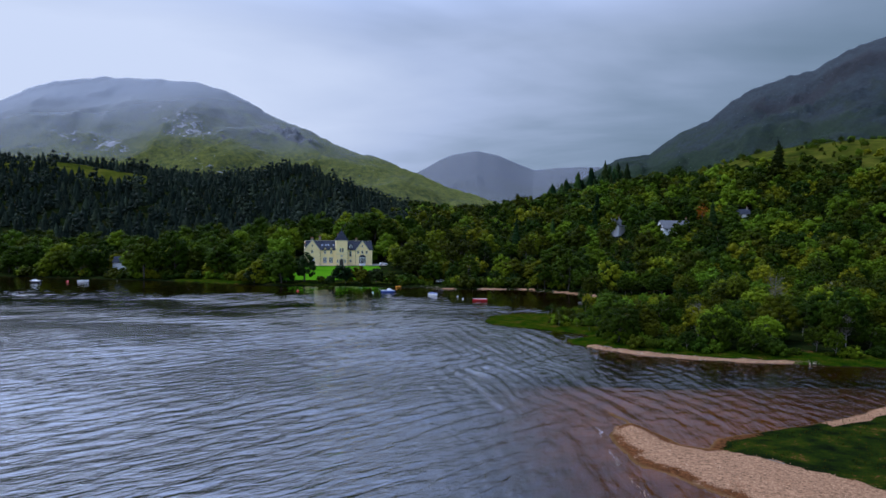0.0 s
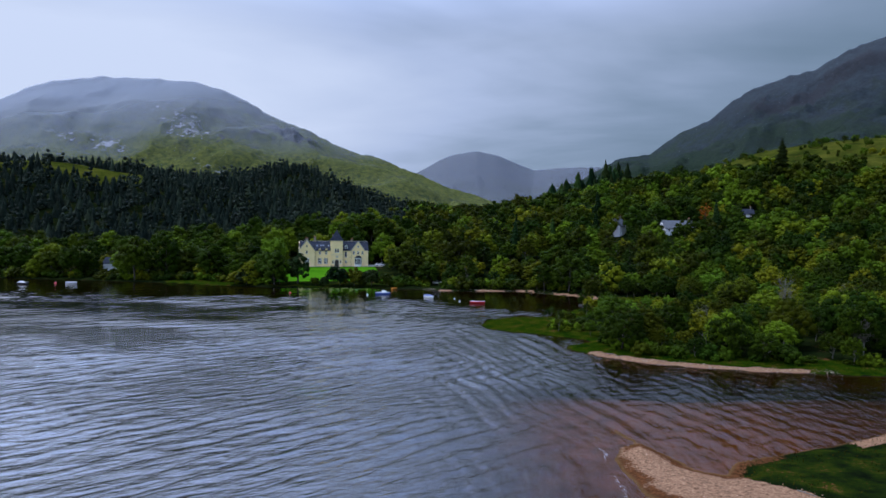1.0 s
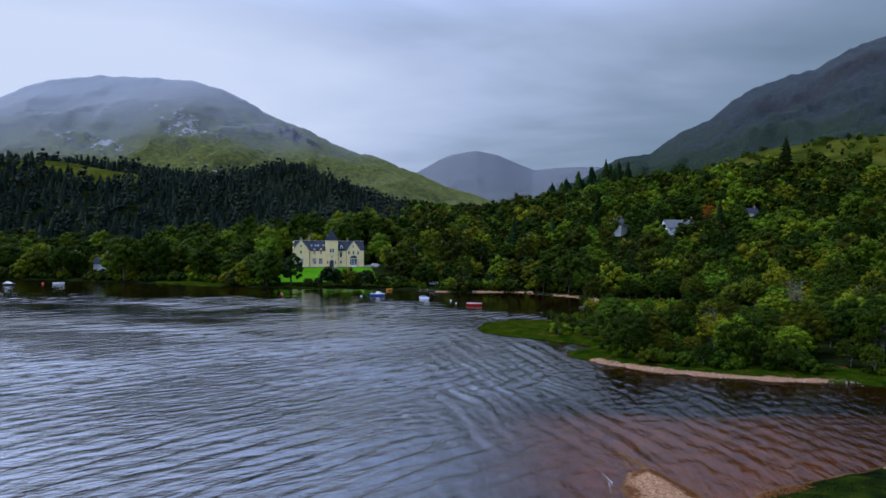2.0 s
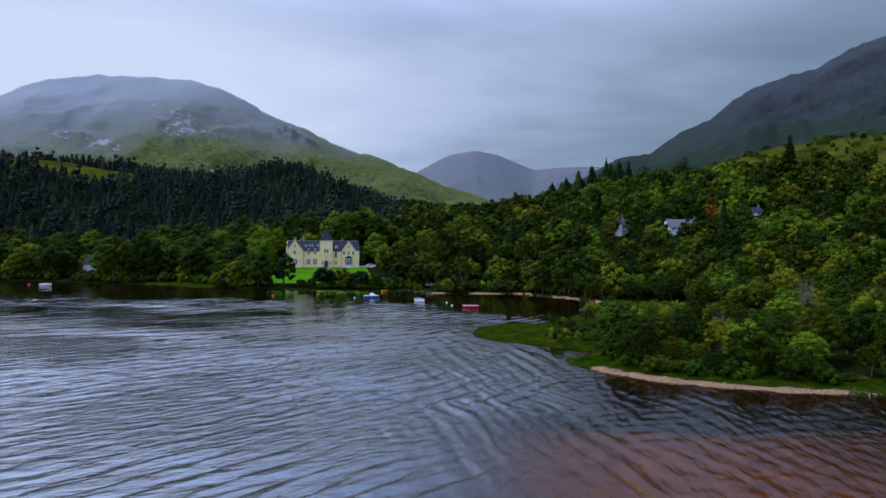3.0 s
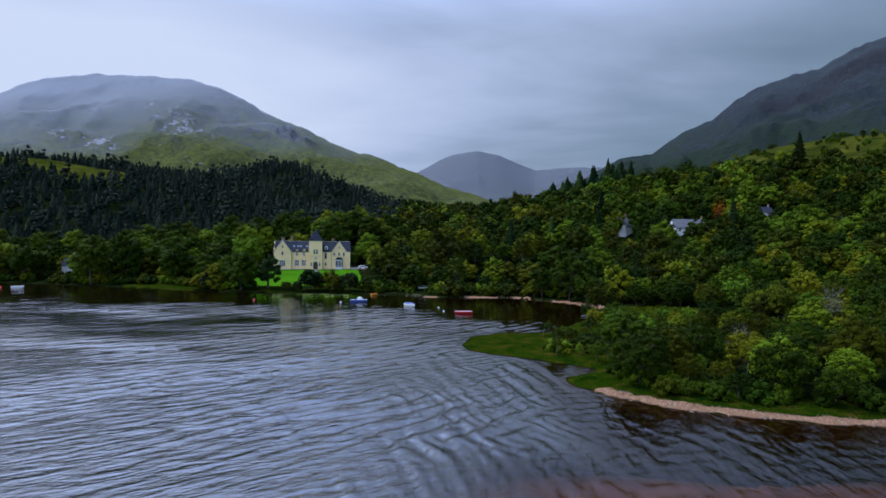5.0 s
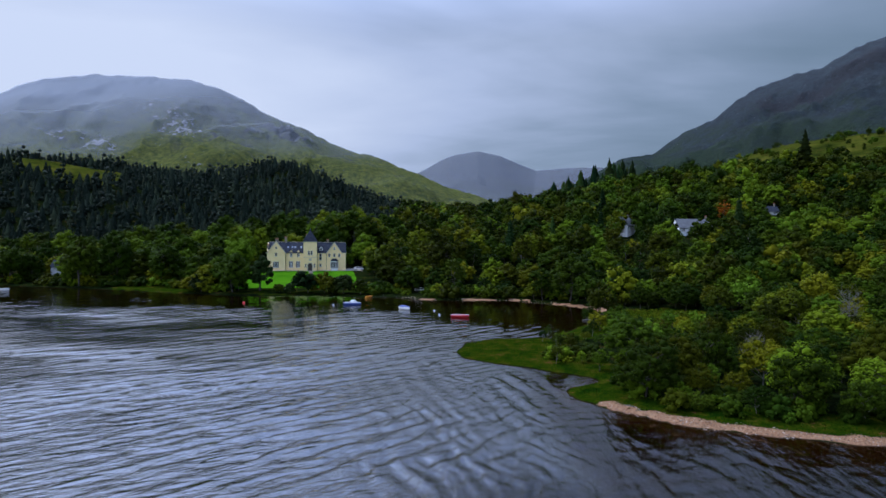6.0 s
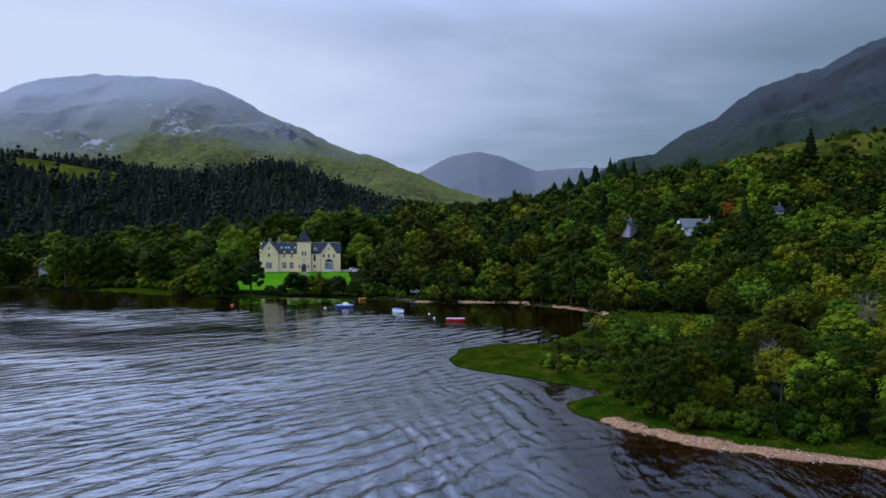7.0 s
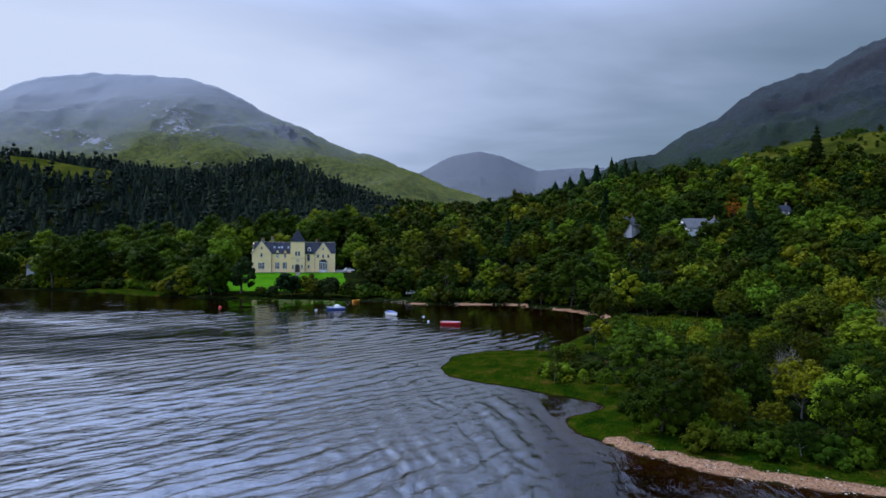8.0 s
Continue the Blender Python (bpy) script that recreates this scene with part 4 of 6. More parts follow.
    plant_things(slope, x[near], y[near], lambda i: rng.choice(4, p=(0.32, 0.32, 0.2, 0.16)), lambda i: 0.5 + 0.85 * rng.rand() ** 1.3, rng, "trees on the east slope")
    def stunted(x, y, s):
        return s * np.where((ground_height(x, y) > 61) & (x > 140), 0.42, 1.0)
    plant_stuff("hillside_woodland", mid_tpl, x[rest], y[rest], stunted(x[rest], y[rest], 0.5 + 0.95 * rng.rand(len(rest)) ** 1.5), rng, LEAF, "green broadleaf woodland climbing the hillside", "trees")
    pines = [("pine_tree", conifer_template(130 + i, 13 + 2 * i, 2.8 + 0.4 * i, 420), YEW, BARK, "dark conifer standing among broadleaf trees") for i in range(3)]
    px, py = spread(rng, -20, 150, 270, 380, 34, lambda x, y: keep(x, y) & (rng.rand(*x.shape) < 0.6))
    plant_things(pines, px, py, lambda i: rng.choice(3), lambda i: 0.8 + 0.4 * rng.rand(), rng, "conifers on the east slope")
    x, y = spread(rng, -60, 520, 480, 900, 11.5, lambda x, y: keep(x + 0 * y, y) | ((x < -29) & in_view(x, y)))
    plant_stuff("upland_woodland", far_tpl, x, y, stunted(x, y, 0.6 + 0.6 * rng.rand(len(x))), rng, LEAF, "patchy green woodland on the upper slopes", "trees")

    # the tall belt round the house
    BIG = "tall old broadleaf tree with a broad billowing crown"
    belt = [("lime_tree", tree_template(80, 16.0, 7.0, 1900, 0.78, 40, 0.0, 0.3, 0.35, 0.80), LIME, BARK, BIG),
            ("lime_tree", tree_template(81, 14.5, 6.2, 1700, 0.76, 36, 0.0, 0.3, 0.32, 0.80), LIME, BARK, BIG),
            ("beech_tree", tree_template(82, 17.0, 6.0, 1700, 0.76, 36, 0.02, 0.3, 0.34, 0.80), LIME, BARK, BIG),
            ("oak_tree", tree_template(83, 12.0, 6.0, 1500, 0.74, 34, -0.04, 0.3, 0.32, 0.80), LEAF, BARK, ROUND)]

    def keep(x, y):
        return free_of_things(x, y) & in_view(x, y) & (shore(x, y)[0] > np.where((x < -92) & (x > -132), 13, 3)) & (y < 400 + 0.18 * (x + 150))
    x, y = spread(rng, -340, -30, 255, 440, 10.4, keep)
    order = np.argsort(np.hypot(x + 20, y - 40))
    near, rest = order[:230], order[230:]
    plant_things(belt, x[near], y[near], lambda i: rng.choice(4, p=(0.3, 0.25, 0.2, 0.25)), lambda i: 0.55 + 0.55 * rng.rand(), rng, "tall trees along the lake shore")
    if len(rest):
        plant_stuff("lakeside_woodland", mid_tpl, x[rest], y[rest], 1.1 + 0.4 * rng.rand(len(rest)), rng, LEAF, "tall dark green broadleaf trees behind the lake shore", "trees")

    # undergrowth along the edges of the woods
    bush = [tree_template(110 + i, 2.6, 2.2, 170, 0.55, 12, -0.2, 0.25, 0.06) for i in range(6)]
    x, y = spread(rng, -330, 60, 245, 300, 4.2, lambda x, y: free_of_things(x, y) & in_view(x, y) & (shore(x, y)[0] > 3) & (shore(x, y)[0] < 17) & ~((x < -94) & (x > -130) & (shore(x, y)[0] < 11)))
    plant_stuff("undergrowth", bush, x, y, 0.6 + 0.9 * rng.rand(len(x)), rng, LEAF, "low dark bushes at the edge of the lakeside woods", "bushes")
    x, y = spread(rng, 18, 90, 104, 150, 2.9, lambda x, y: (shore(x, y)[0] > 4.2) & (shore(x, y)[0] < 12) & (rng.rand(*x.shape) < 0.55))
    fine_bush = [tree_template(120 + i, 1.7, 1.5, 260, 0.26, 14, -0.2, 0.3, 0.04) for i in range(6)]
    plant_stuff("bank_scrub", fine_bush, x, y, 0.5 + 0.8 * rng.rand(len(x)), rng, LEAF, "low green scrub and ferns along the river bank", "bushes")

    # conifer plantation on the west hill, with a grassy break near its top
    con = [conifer_template(60 + i, 7.0 + 0.8 * i, 3.0 + 0.12 * i, 40) for i in range(6)]

    def keep(x, y):
        brk = (x > -446) & (x < -318) & (y > 566 - (x + 446) * 0.05) & (y < 640)
        return in_view(x, y) & (ground_height(x, y) > 14) & (x < -40 - (y - 450) * 0.1) & ~brk
    x, y = spread(rng, -640, -40, 420, 770, 6.2, keep)
    con = con + [tree_template(66 + i, 12, 3.4, 70, 1.1, 6, 0.15, 0.3, 0.15) for i in range(1)]
    plant_stuff("conifer_plantation", con, x, y, 0.5 + 0.8 * rng.rand(len(x)) ** 1.4, rng, NEEDLE, "dark dense conifer plantation on the hill", "trees")
    n = 46
    x, y = 112 + 105 * rng.rand(n), 860 + 40 * rng.rand(n)
    plant_stuff("ridge_conifers", con[:6], x, y, 1.8 + 1.3 * rng.rand(n), rng, YEW, "dark conifers standing on the ridge", "trees")

    # single trees that stand out
    def single(name, tpl, leaf, bark, label, x, y, s=1.0):
        z = float(ground_height(np.array([x]), np.array([y]))[0])
        t = tree_thing(name, tpl, leaf, bark, label, "")
        t.matrix_basis = pose(x, y, z - 0.15, 0, 0, 40) @ Matrix.Diagonal((s, s, s, 1))
        return t
    single("yew_tree", tree_template(90, 11.2, 3.6, 2800, 0.45, 30, -0.06, 0.3, 0.3, 0.86), YEW, BARK, "dark green conical tree at the lake edge below the lawn", -68.0, 262.0, 1.1)
    single("maple_tree", tree_template(91, 12.0, 5.6, 2400, 0.55, 44, 0.04, 0.4, 0.3, 0.75), LIME, BARK, "bright light green maple beside the lawn", -82.5, 266.0)
    for k, (bx, by, s) in enumerate(((-50.5, 261, 1.75), (-44.5, 261, 1.5), (-37.5, 260, 1.5), (-60.0, 258.5, 0.7), (-56.0, 258.5, 0.8), (-31, 257, 1.1), (-75, 260, 1.2), (-41, 258, 0.7), (-89, 261, 1.5), (-95, 264, 1.0))):
        single("shrub", tree_template(92 + k, 4.6, 2.5, 800, 0.5, 22, 0.02, 0.3, 0.1), LEAF if k % 2 else YEW, BARK, "dark leafy shrub at the foot of the lawn", bx, by, s)
    single("rowan_tree", tree_template(101, 8.6, 2.0, 420, 0.45, 16, 0.2, 0.8, 0.12, 0.3), RUST, BARK, "rust-orange autumn rowan tree on the wooded slope", 118.0, 323.0, 1.25)
    single("pine_tree", conifer_template(102, 27, 6.0, 1700), YEW, BARK, "tall dark lone pine on the hill", 189.3, 393.7)
    for x, y, h in ((76.0, 158.0, 8.5), (66.0, 112.0, 6.0), (47.5, 132.0, 6.0), (86.0, 150.0, 7.0)):
        z = float(ground_height(np.array([x]), np.array([y]))[0])
        t = new("bare_tree")
        me = mesh_from("trunk", *bare_template(int(x), h), BARK_PALE)
        ob = new("bare_crown", me)
        ob.parent = t
        t.matrix_basis = pose(x, y, z - 0.1)
        tagged(t, "leafless grey tree with bare twigs among the woods", "tree", "bare trees")


build_woods()


# ---- buildings ----
def part(name, bm, mat_, parent, label=""):
    me = bpy.data.meshes.new(name)
    bmesh.ops.recalc_face_normals(bm, faces=bm.faces)
    bm.to_mesh(me)
    bm.free()
    me.materials.append(mat_)
    ob = new(name, me)
    ob.parent = parent
    if label:
        tagged(ob, label)
    return ob


def box(bm, x0, x1, y0, y1, z0, z1):
    v = [bm.verts.new(p) for p in ((x0, y0, z0), (x1, y0, z0), (x1, y1, z0), (x0, y1, z0), (x0, y0, z1), (x1, y0, z1), (x1, y1, z1), (x0, y1, z1))]
    for f in ((0, 3, 2, 1), (4, 5, 6, 7), (0, 1, 5, 4), (1, 2, 6, 5), (2, 3, 7, 6), (3, 0, 4, 7)):
        bm.faces.new([v[i] for i in f])


def prism(bm, outline, y0, y1):
    """An outline in x and z, drawn out along y."""
    a = [bm.verts.new((x, y0, z)) for x, z in outline]
    b = [bm.verts.new((x, y1, z)) for x, z in outline]
    bm.faces.new(a)
    bm.faces.new(b[::-1])
    for i in range(len(a)):
        j = (i + 1) % len(a)
        bm.faces.new((a[i], a[j], b[j], b[i]))


def pierced(bm, x0, x1, z0, z1, y0, y1, holes):
    """A wall of thickness y0 to y1 with rectangular openings right through it."""
    xs = sorted({x0, x1, *[h[0] for h in holes], *[h[1] for h in holes]})
    zs = sorted({z0, z1, *[h[2] for h in holes], *[h[3] for h in holes]})
    for a, b in zip(xs, xs[1:]):
        for c, d in zip(zs, zs[1:]):
            mx, mz = (a + b) / 2, (c + d) / 2
            if not any(h[0] < mx < h[1] and h[2] < mz < h[3] for h in holes):
                box(bm, a, b, y0, y1, c, d)
    bmesh.ops.remove_doubles(bm, verts=bm.verts[:], dist=0.0005)


def window(parent, x0, x1, z0, z1, y, lights=1, transom=True, frame_mat=None):
    """Sash window in an opening: frame and bars, sill, panes, stone surround."""
    bm = bmesh.new()
    w = 0.09
    box(bm, x0, x0 + w, y + 0.12, y + 0.22, z0, z1)
    box(bm, x1 - w, x1, y + 0.12, y + 0.22, z0, z1)
    box(bm, x0 + w, x1 - w, y + 0.12, y + 0.22, z0, z0 + w)
    box(bm, x0 + w, x1 - w, y + 0.12, y + 0.22, z1 - w, z1)
    for i in range(1, lights):
        c = x0 + (x1 - x0) * i / lights
        box(bm, c - 0.09, c + 0.09, y + 0.10, y + 0.21, z0 + w, z1 - w)
    if transom:
        c = z0 + (z1 - z0) * 0.58
        for i in range(lights):
            a, b = x0 + (x1 - x0) * i / lights + 0.09, x0 + (x1 - x0) * (i + 1) / lights - 0.09
            box(bm, a, b, y + 0.13, y + 0.20, c - 0.04, c + 0.04)
    win = part("window", bm, frame_mat or WHITE, parent, "white-framed sash window")
    for i in range(lights):
        bm = bmesh.new()
        a, b = x0 + (x1 - x0) * i / lights + 0.07, x0 + (x1 - x0) * (i + 1) / lights - 0.07
        box(bm, a, b, y + 0.23, y + 0.25, z0 + 0.05, z1 - 0.05)
        part("pane", bm, GLASS, win)
    bm = bmesh.new()
    box(bm, x0 - 0.12, x1 + 0.12, y - 0.08, y + 0.10, z0 - 0.16, z0)
    part("sill", bm, STONE_TRIM, win)
    return win


def slope_roof(bm, x0, x1, y0, z0, y1, z1, thick=0.22):
    """One pitch of a roof that runs along x: eaves (y0, z0), ridge (y1, z1)."""
    v = [bm.verts.new(p) for p in ((x0, y0, z0), (x1, y0, z0), (x1, y1, z1), (x0, y1, z1),
                                   (x0, y0, z0 + thick), (x1, y0, z0 + thick), (x1, y1, z1 + thick), (x0, y1, z1 + thick))]
    for f in ((0, 3, 2, 1), (4, 5, 6, 7), (0, 1, 5, 4), (1, 2, 6, 5), (2, 3, 7, 6), (3, 0, 4, 7)):
        bm.faces.new([v[i] for i in f])


def gable_roof(bm, xa, xm, xb, ze, zr, y0, y1, thick=0.22):
    """Two pitches whose ridge runs along y, at xm."""
    k = (zr - ze) / (xm - xa)
    o = 0.3
    prism(bm, [(xa - o, ze - o * k), (xm, zr), (xm, zr + thick * 1.5), (xa - o, ze - o * k + thick)], y0, y1)
    k = (zr - ze) / (xb - xm)
    prism(bm, [(xm, zr), (xb + o, ze - o * k), (xb + o, ze - o * k + thick), (xm, zr + thick * 1.5)], y0, y1)


STACK = mottled("weathered_stack_stone", (0.16, 0.14, 0.11), (0.32, 0.28, 0.21), 1.5, 0.9)


def chimney(parent, x, y, z0, z1, w=0.9, d=0.7, pots=3):
    w *= 0.75
    bm = bmesh.new()
    box(bm, x - w / 2, x + w / 2, y - d / 2, y + d / 2, z0, z1)
    box(bm, x - w / 2 - 0.1, x + w / 2 + 0.1, y - d / 2 - 0.1, y + d / 2 + 0.1, z1, z1 + 0.18)
    ch = part("chimney", bm, STACK, parent, "stone chimney stack")
    for i in range(pots):
        bm = bmesh.new()
        px = x + (i - (pots - 1) / 2) * w / pots
        bmesh.ops.create_cone(bm, cap_ends=True, segments=8, radius1=0.13, radius2=0.10, depth=0.55, matrix=Matrix.Translation((px, y, z1 + 0.45)))
        part("chimney_pot", bm, ORANGE_CLAY, ch)


ORANGE_CLAY = mottled("fired_clay", (0.22, 0.10, 0.06), (0.36, 0.17, 0.10), 2.0, 0.9)


def build_big_house():
    root = new("country_house")
    root.matrix_basis = pose(*HOUSE_AT, 0, 0, HOUSE_TURN)
    tagged(root, "cream rendered country house with slate roofs and a central tower", "house")
    EAVES, RIDGE = 7.3, 11.6
    # west wing: a gable that stands a little forward
    wing_w = [(-15.3, -12.9, 1.1, 3.6), (-14.5, -13.6, 5.9, 7.6)]
    bm = bmesh.new()
    pierced(bm, -17.7, -10.3, -1.2, EAVES, -0.9, -0.4, wing_w)
    prism(bm, [(-17.7, EAVES), (-10.3, EAVES), (-14.0, 12.1)], -0.9, -0.4)
    box(bm, -17.7, -17.2, -0.4, 11, -1.2, EAVES)
    box(bm, -10.8, -10.3, -0.4, 0.5, -1.2, EAVES)
    box(bm, -17.2, -10.3, 10.5, 11, -1.2, EAVES)
    part("wing_wall", bm, CREAM, root)
    # middle ranges
    mid_w = [(-8.8, -7.1, 1.1, 3.7), (-5.9, -4.2, 1.1, 3.7), (-8.4, -7.4, 5.6, 7.2), (-5.4, -4.4, 5.6, 7.2)]
    bm = bmesh.new()
    pierced(bm, -10.3, -2.8, -1.2, EAVES, 0.0, 0.5, mid_w)
    part("wall", bm, CREAM, root)
    bm = bmesh.new()
    box(bm, -10.3, 15.0, 10.5, 11, -1.2, EAVES)
    part("back_wall", bm, CREAM, root)
    east_w = [(3.8, 4.9, 4.2, 6.9), (3.9, 4.8, 1.4, 2.6)]
    bm = bmesh.new()
    pierced(bm, 2.8, 7.0, -1.2, EAVES, 0.0, 0.5, east_w)
    part("wall", bm, CREAM, root)
    # east wing
    wing_e = [(7.6, 8.5, 5.6, 7.0), (9.7, 10.6, 5.6, 7.0), (11.8, 12.7, 5.6, 7.0), (8.9, 11.5, 0.5, 3.9), (9.8, 10.5, 8.8, 9.7)]
    bm = bmesh.new()
    pierced(bm, 7.0, 15.0, -1.2, EAVES, -0.35, 0.15, wing_e[:4])
    pierced(bm, 7.0, 13.3, EAVES, EAVES + 0.01, -0.35, 0.15, [])
    prism(bm, [(7.0, EAVES), (9.8, EAVES), (9.8, 8.8), (9.8, 11.25)], -0.35, 0.15)
    prism(bm, [(10.5, EAVES), (13.3, EAVES), (10.5, 11.25)], -0.35, 0.15)
    prism(bm, [(9.8, EAVES), (10.5, EAVES), (10.5, 8.8), (9.8, 8.8)], -0.35, 0.15)
    prism(bm, [(9.8, 9.7), (10.5, 9.7), (10.5, 11.25), (10.15, 11.75), (9.8, 11.25)], -0.35, 0.15)
    box(bm, 14.5, 15.0, 0.15, 10.5, -1.2, EAVES)
    box(bm, 7.0, 7.4, 0.15, 0.5, -1.2, EAVES)
    part("wing_wall", bm, CREAM, root)
    bm = bmesh.new()
    for gx in (-17.7, 14.6):
        v = [[bm.verts.new((gx + dx, yy, zz)) for yy, zz in ((0.2, EAVES), (10.8, EAVES), (5.5, RIDGE))] for dx in (0, 0.4)]
        bm.faces.new(v[0])
        bm.faces.new(v[1])
        for i in range(3):
            j = (i + 1) % 3
            bm.faces.new((v[0][i], v[0][j], v[1][j], v[1][i]))
    part("gable_end", bm, CREAM, root)
    # tower
    tower_w = [(-1.0, -0.12, 6.4, 8.2), (0.12, 1.0, 6.4, 8.2), (-1.0, 0.9, -0.3, 2.9), (-2.2, -1.5, 1.2, 2.7), (1.4, 2.1, 1.2, 2.7)]
    bm = bmesh.new()
    pierced(bm, -2.8, 2.8, -1.2, 12.1, -1.5, -1.0, tower_w)
    box(bm, -2.8, -2.3, -1.0, 3.8, -1.2, 12.1)
    box(bm, 2.3, 2.8, -1.0, 3.8, -1.2, 12.1)
    box(bm, -2.3, 2.3, 3.3, 3.8, -1.2, 12.1)
    part("tower", bm, CREAM, root)
    bm = bmesh.new()
    box(bm, -2.95, 2.95, -1.65, 3.95, 11.9, 12.15)
    part("cornice", bm, STONE_TRIM, root)
    bm = bmesh.new()
    box(bm, -2.9, 2.9, -1.58, 3.9, 5.3, 5.45)
    part("string_course", bm, STONE_TRIM, root)
    bm = bmesh.new()
    c = [bm.verts.new(p) for p in ((-3.15, -1.85, 12.15), (3.15, -1.85, 12.15), (3.15, 4.15, 12.15), (-3.15, 4.15, 12.15))]
    tip = bm.verts.new((0, 1.15, 17.1))
    bm.faces.new(c)
    for i in range(4):
        bm.faces.new((c[i], c[(i + 1) % 4], tip))
    spire = part("tower_roof", bm, SLATE, root, "steep pyramid slate roof")
    bm = bmesh.new()
    bmesh.ops.create_cone(bm, cap_ends=True, segments=8, radius1=0.10, radius2=0.03, depth=0.9, matrix=Matrix.Translation((0, 1.15, 17.4)))
    part("finial", bm, GREY_METAL, spire)
    # carved panel over the door
    bm = bmesh.new()
    box(bm, -0.55, 0.55, -1.58, -1.5, 3.9, 5.0)
    part("carved_panel", bm, STONE_TRIM, root)
    # roofs
    bm = bmesh.new()
    slope_roof(bm, -17.3, 15.25, -0.25, EAVES - 0.15, 5.5, RIDGE)
    slope_roof(bm, -17.3, 15.25, 11.25, EAVES - 0.15, 5.5, RIDGE)
    main = part("roof", bm, SLATE, root, "blue-grey slate roof")
    bm = bmesh.new()
    box(bm, -17.3, 15.3, 5.35, 5.65, RIDGE + 0.2, RIDGE + 0.34)
    part("ridge_tiles", bm, STONE_TRIM, main)
    bm = bmesh.new()
    gable_roof(bm, -17.7, -14.0, -10.3, EAVES, 12.0, -1.15, 7.5)
    part("wing_roof", bm, SLATE, root)
    bm = bmesh.new()
    gable_roof(bm, 7.0, 10.15, 13.3, EAVES, 11.7, -0.6, 5.2)
    part("wing_roof", bm, SLATE, root)
    bm = bmesh.new()
    for xa, xm, xb, ze, zr, y in ((-17.7, -14.0, -10.3, EAVES, 12.0, -1.22), (7.0, 10.15, 13.3, EAVES, 11.7, -0.67)):
        for xe in (xa, xb):
            k = (zr - ze) / (xm - xe)
            e = xe - 0.32 * (1 if xe < xm else -1)
            prism(bm, [(e, ze + (e - xe) * k - 0.05), (xm, zr - 0.05), (xm, zr + 0.42), (e, ze + (e - xe) * k + 0.32)], y, y + 0.22)
    part("gable_coping", bm, STONE_TRIM, root)
    # wall dormers over the first-floor windows
    for cx in (-7.9, -4.9):
        bm = bmesh.new()
        prism(bm, [(cx - 0.95, EAVES), (cx + 0.95, EAVES), (cx, EAVES + 1.25)], 0.0, 0.4)
        d = part("dormer", bm, CREAM, root, "small gabled dormer")
        bm = bmesh.new()
        gable_roof(bm, cx - 0.95, cx, cx + 0.95, EAVES, EAVES + 1.3, -0.12, 1.9, 0.12)
        part("dormer_roof", bm, SLATE, d)
    # roof dormer with a white front
    bm = bmesh.new()
    box(bm, 3.9, 5.3, 0.9, 2.6, 8.0, 9.4)
    prism(bm, [(3.9, 9.4), (5.3, 9.4), (4.6, 10.1)], 0.9, 3.5)
    d = part("dormer", bm, WHITE, root, "white-fronted roof dormer")
    bm = bmesh.new()
    gable_roof(bm, 3.9, 4.6, 5.3, 9.4, 10.15, 0.75, 3.6, 0.1)
    part("dormer_roof", bm, SLATE, d)
    bm = bmesh.new()
    box(bm, 4.25, 4.95, 0.86, 0.89, 8.35, 9.3)
    part("dormer_pane", bm, GLASS, d)
    # skylights
    k = (RIDGE - EAVES + 0.15) / 5.75
    for cx in (-9.2, -7.4, -6.2, -3.7):
        bm = bmesh.new()
        y0, y1 = 2.2, 3.1
        z0, z1 = EAVES - 0.15 + (y0 + 0.25) * k + 0.25, EAVES - 0.15 + (y1 + 0.25) * k + 0.25
        slope_roof(bm, cx - 0.35, cx + 0.35, y0, z0, y1, z1, 0.08)
        part("skylight", bm, SKYLIGHT, root, "pale skylight pane")
    # windows
    y = -0.9
    window(root, *wing_w[0], y, 4)
    window(root, *wing_w[1], y, 1)
    for h in mid_w:
        window(root, *h, 0.0, 3 if h[2] < 3 else 2)
    for h in east_w:
        window(root, *h, 0.0, 1)
    for h in wing_e[:3] + wing_e[4:]:
        window(root, *h, -0.35, 1)
    for h in tower_w[:2] + tower_w[3:]:
        window(root, *h, -1.5, 1)
    # small attic light in the west gable
    bm = bmesh.new()
    box(bm, -14.35, -13.65, -0.96, -0.89, 8.9, 9.9)
    w = part("attic_window", bm, STONE_TRIM, root)
    bm = bmesh.new()
    box(bm, -14.22, -13.78, -1.0, -0.96, 9.05, 9.75)
    part("pane", bm, GLASS, w)
    # bay window with its own small roof
    bm = bmesh.new()
    bay = [(8.6, -0.35), (9.2, -1.6), (11.2, -1.6), (11.8, -0.35)]
    for z0, z1 in ((-0.8, 0.75), (3.45, 3.8)):
        a = [bm.verts.new((px, py, z0)) for px, py in bay]
        b = [bm.verts.new((px, py, z1)) for px, py in bay]
        bm.faces.new(a)
        bm.faces.new(b)
        for i in range(4):
            j = (i + 1) % 4
            bm.faces.new((a[i], a[j], b[j], b[i]))
    for px, py in bay[:3] + [(9.87, -1.6), (10.53, -1.6), (11.8, -0.4)]:
        box(bm, px - 0.10, px + 0.10, py - 0.02, py + 0.18, 0.75, 3.45)
    bay_ob = part("bay_window", bm, WHITE, root, "white-framed bay window")
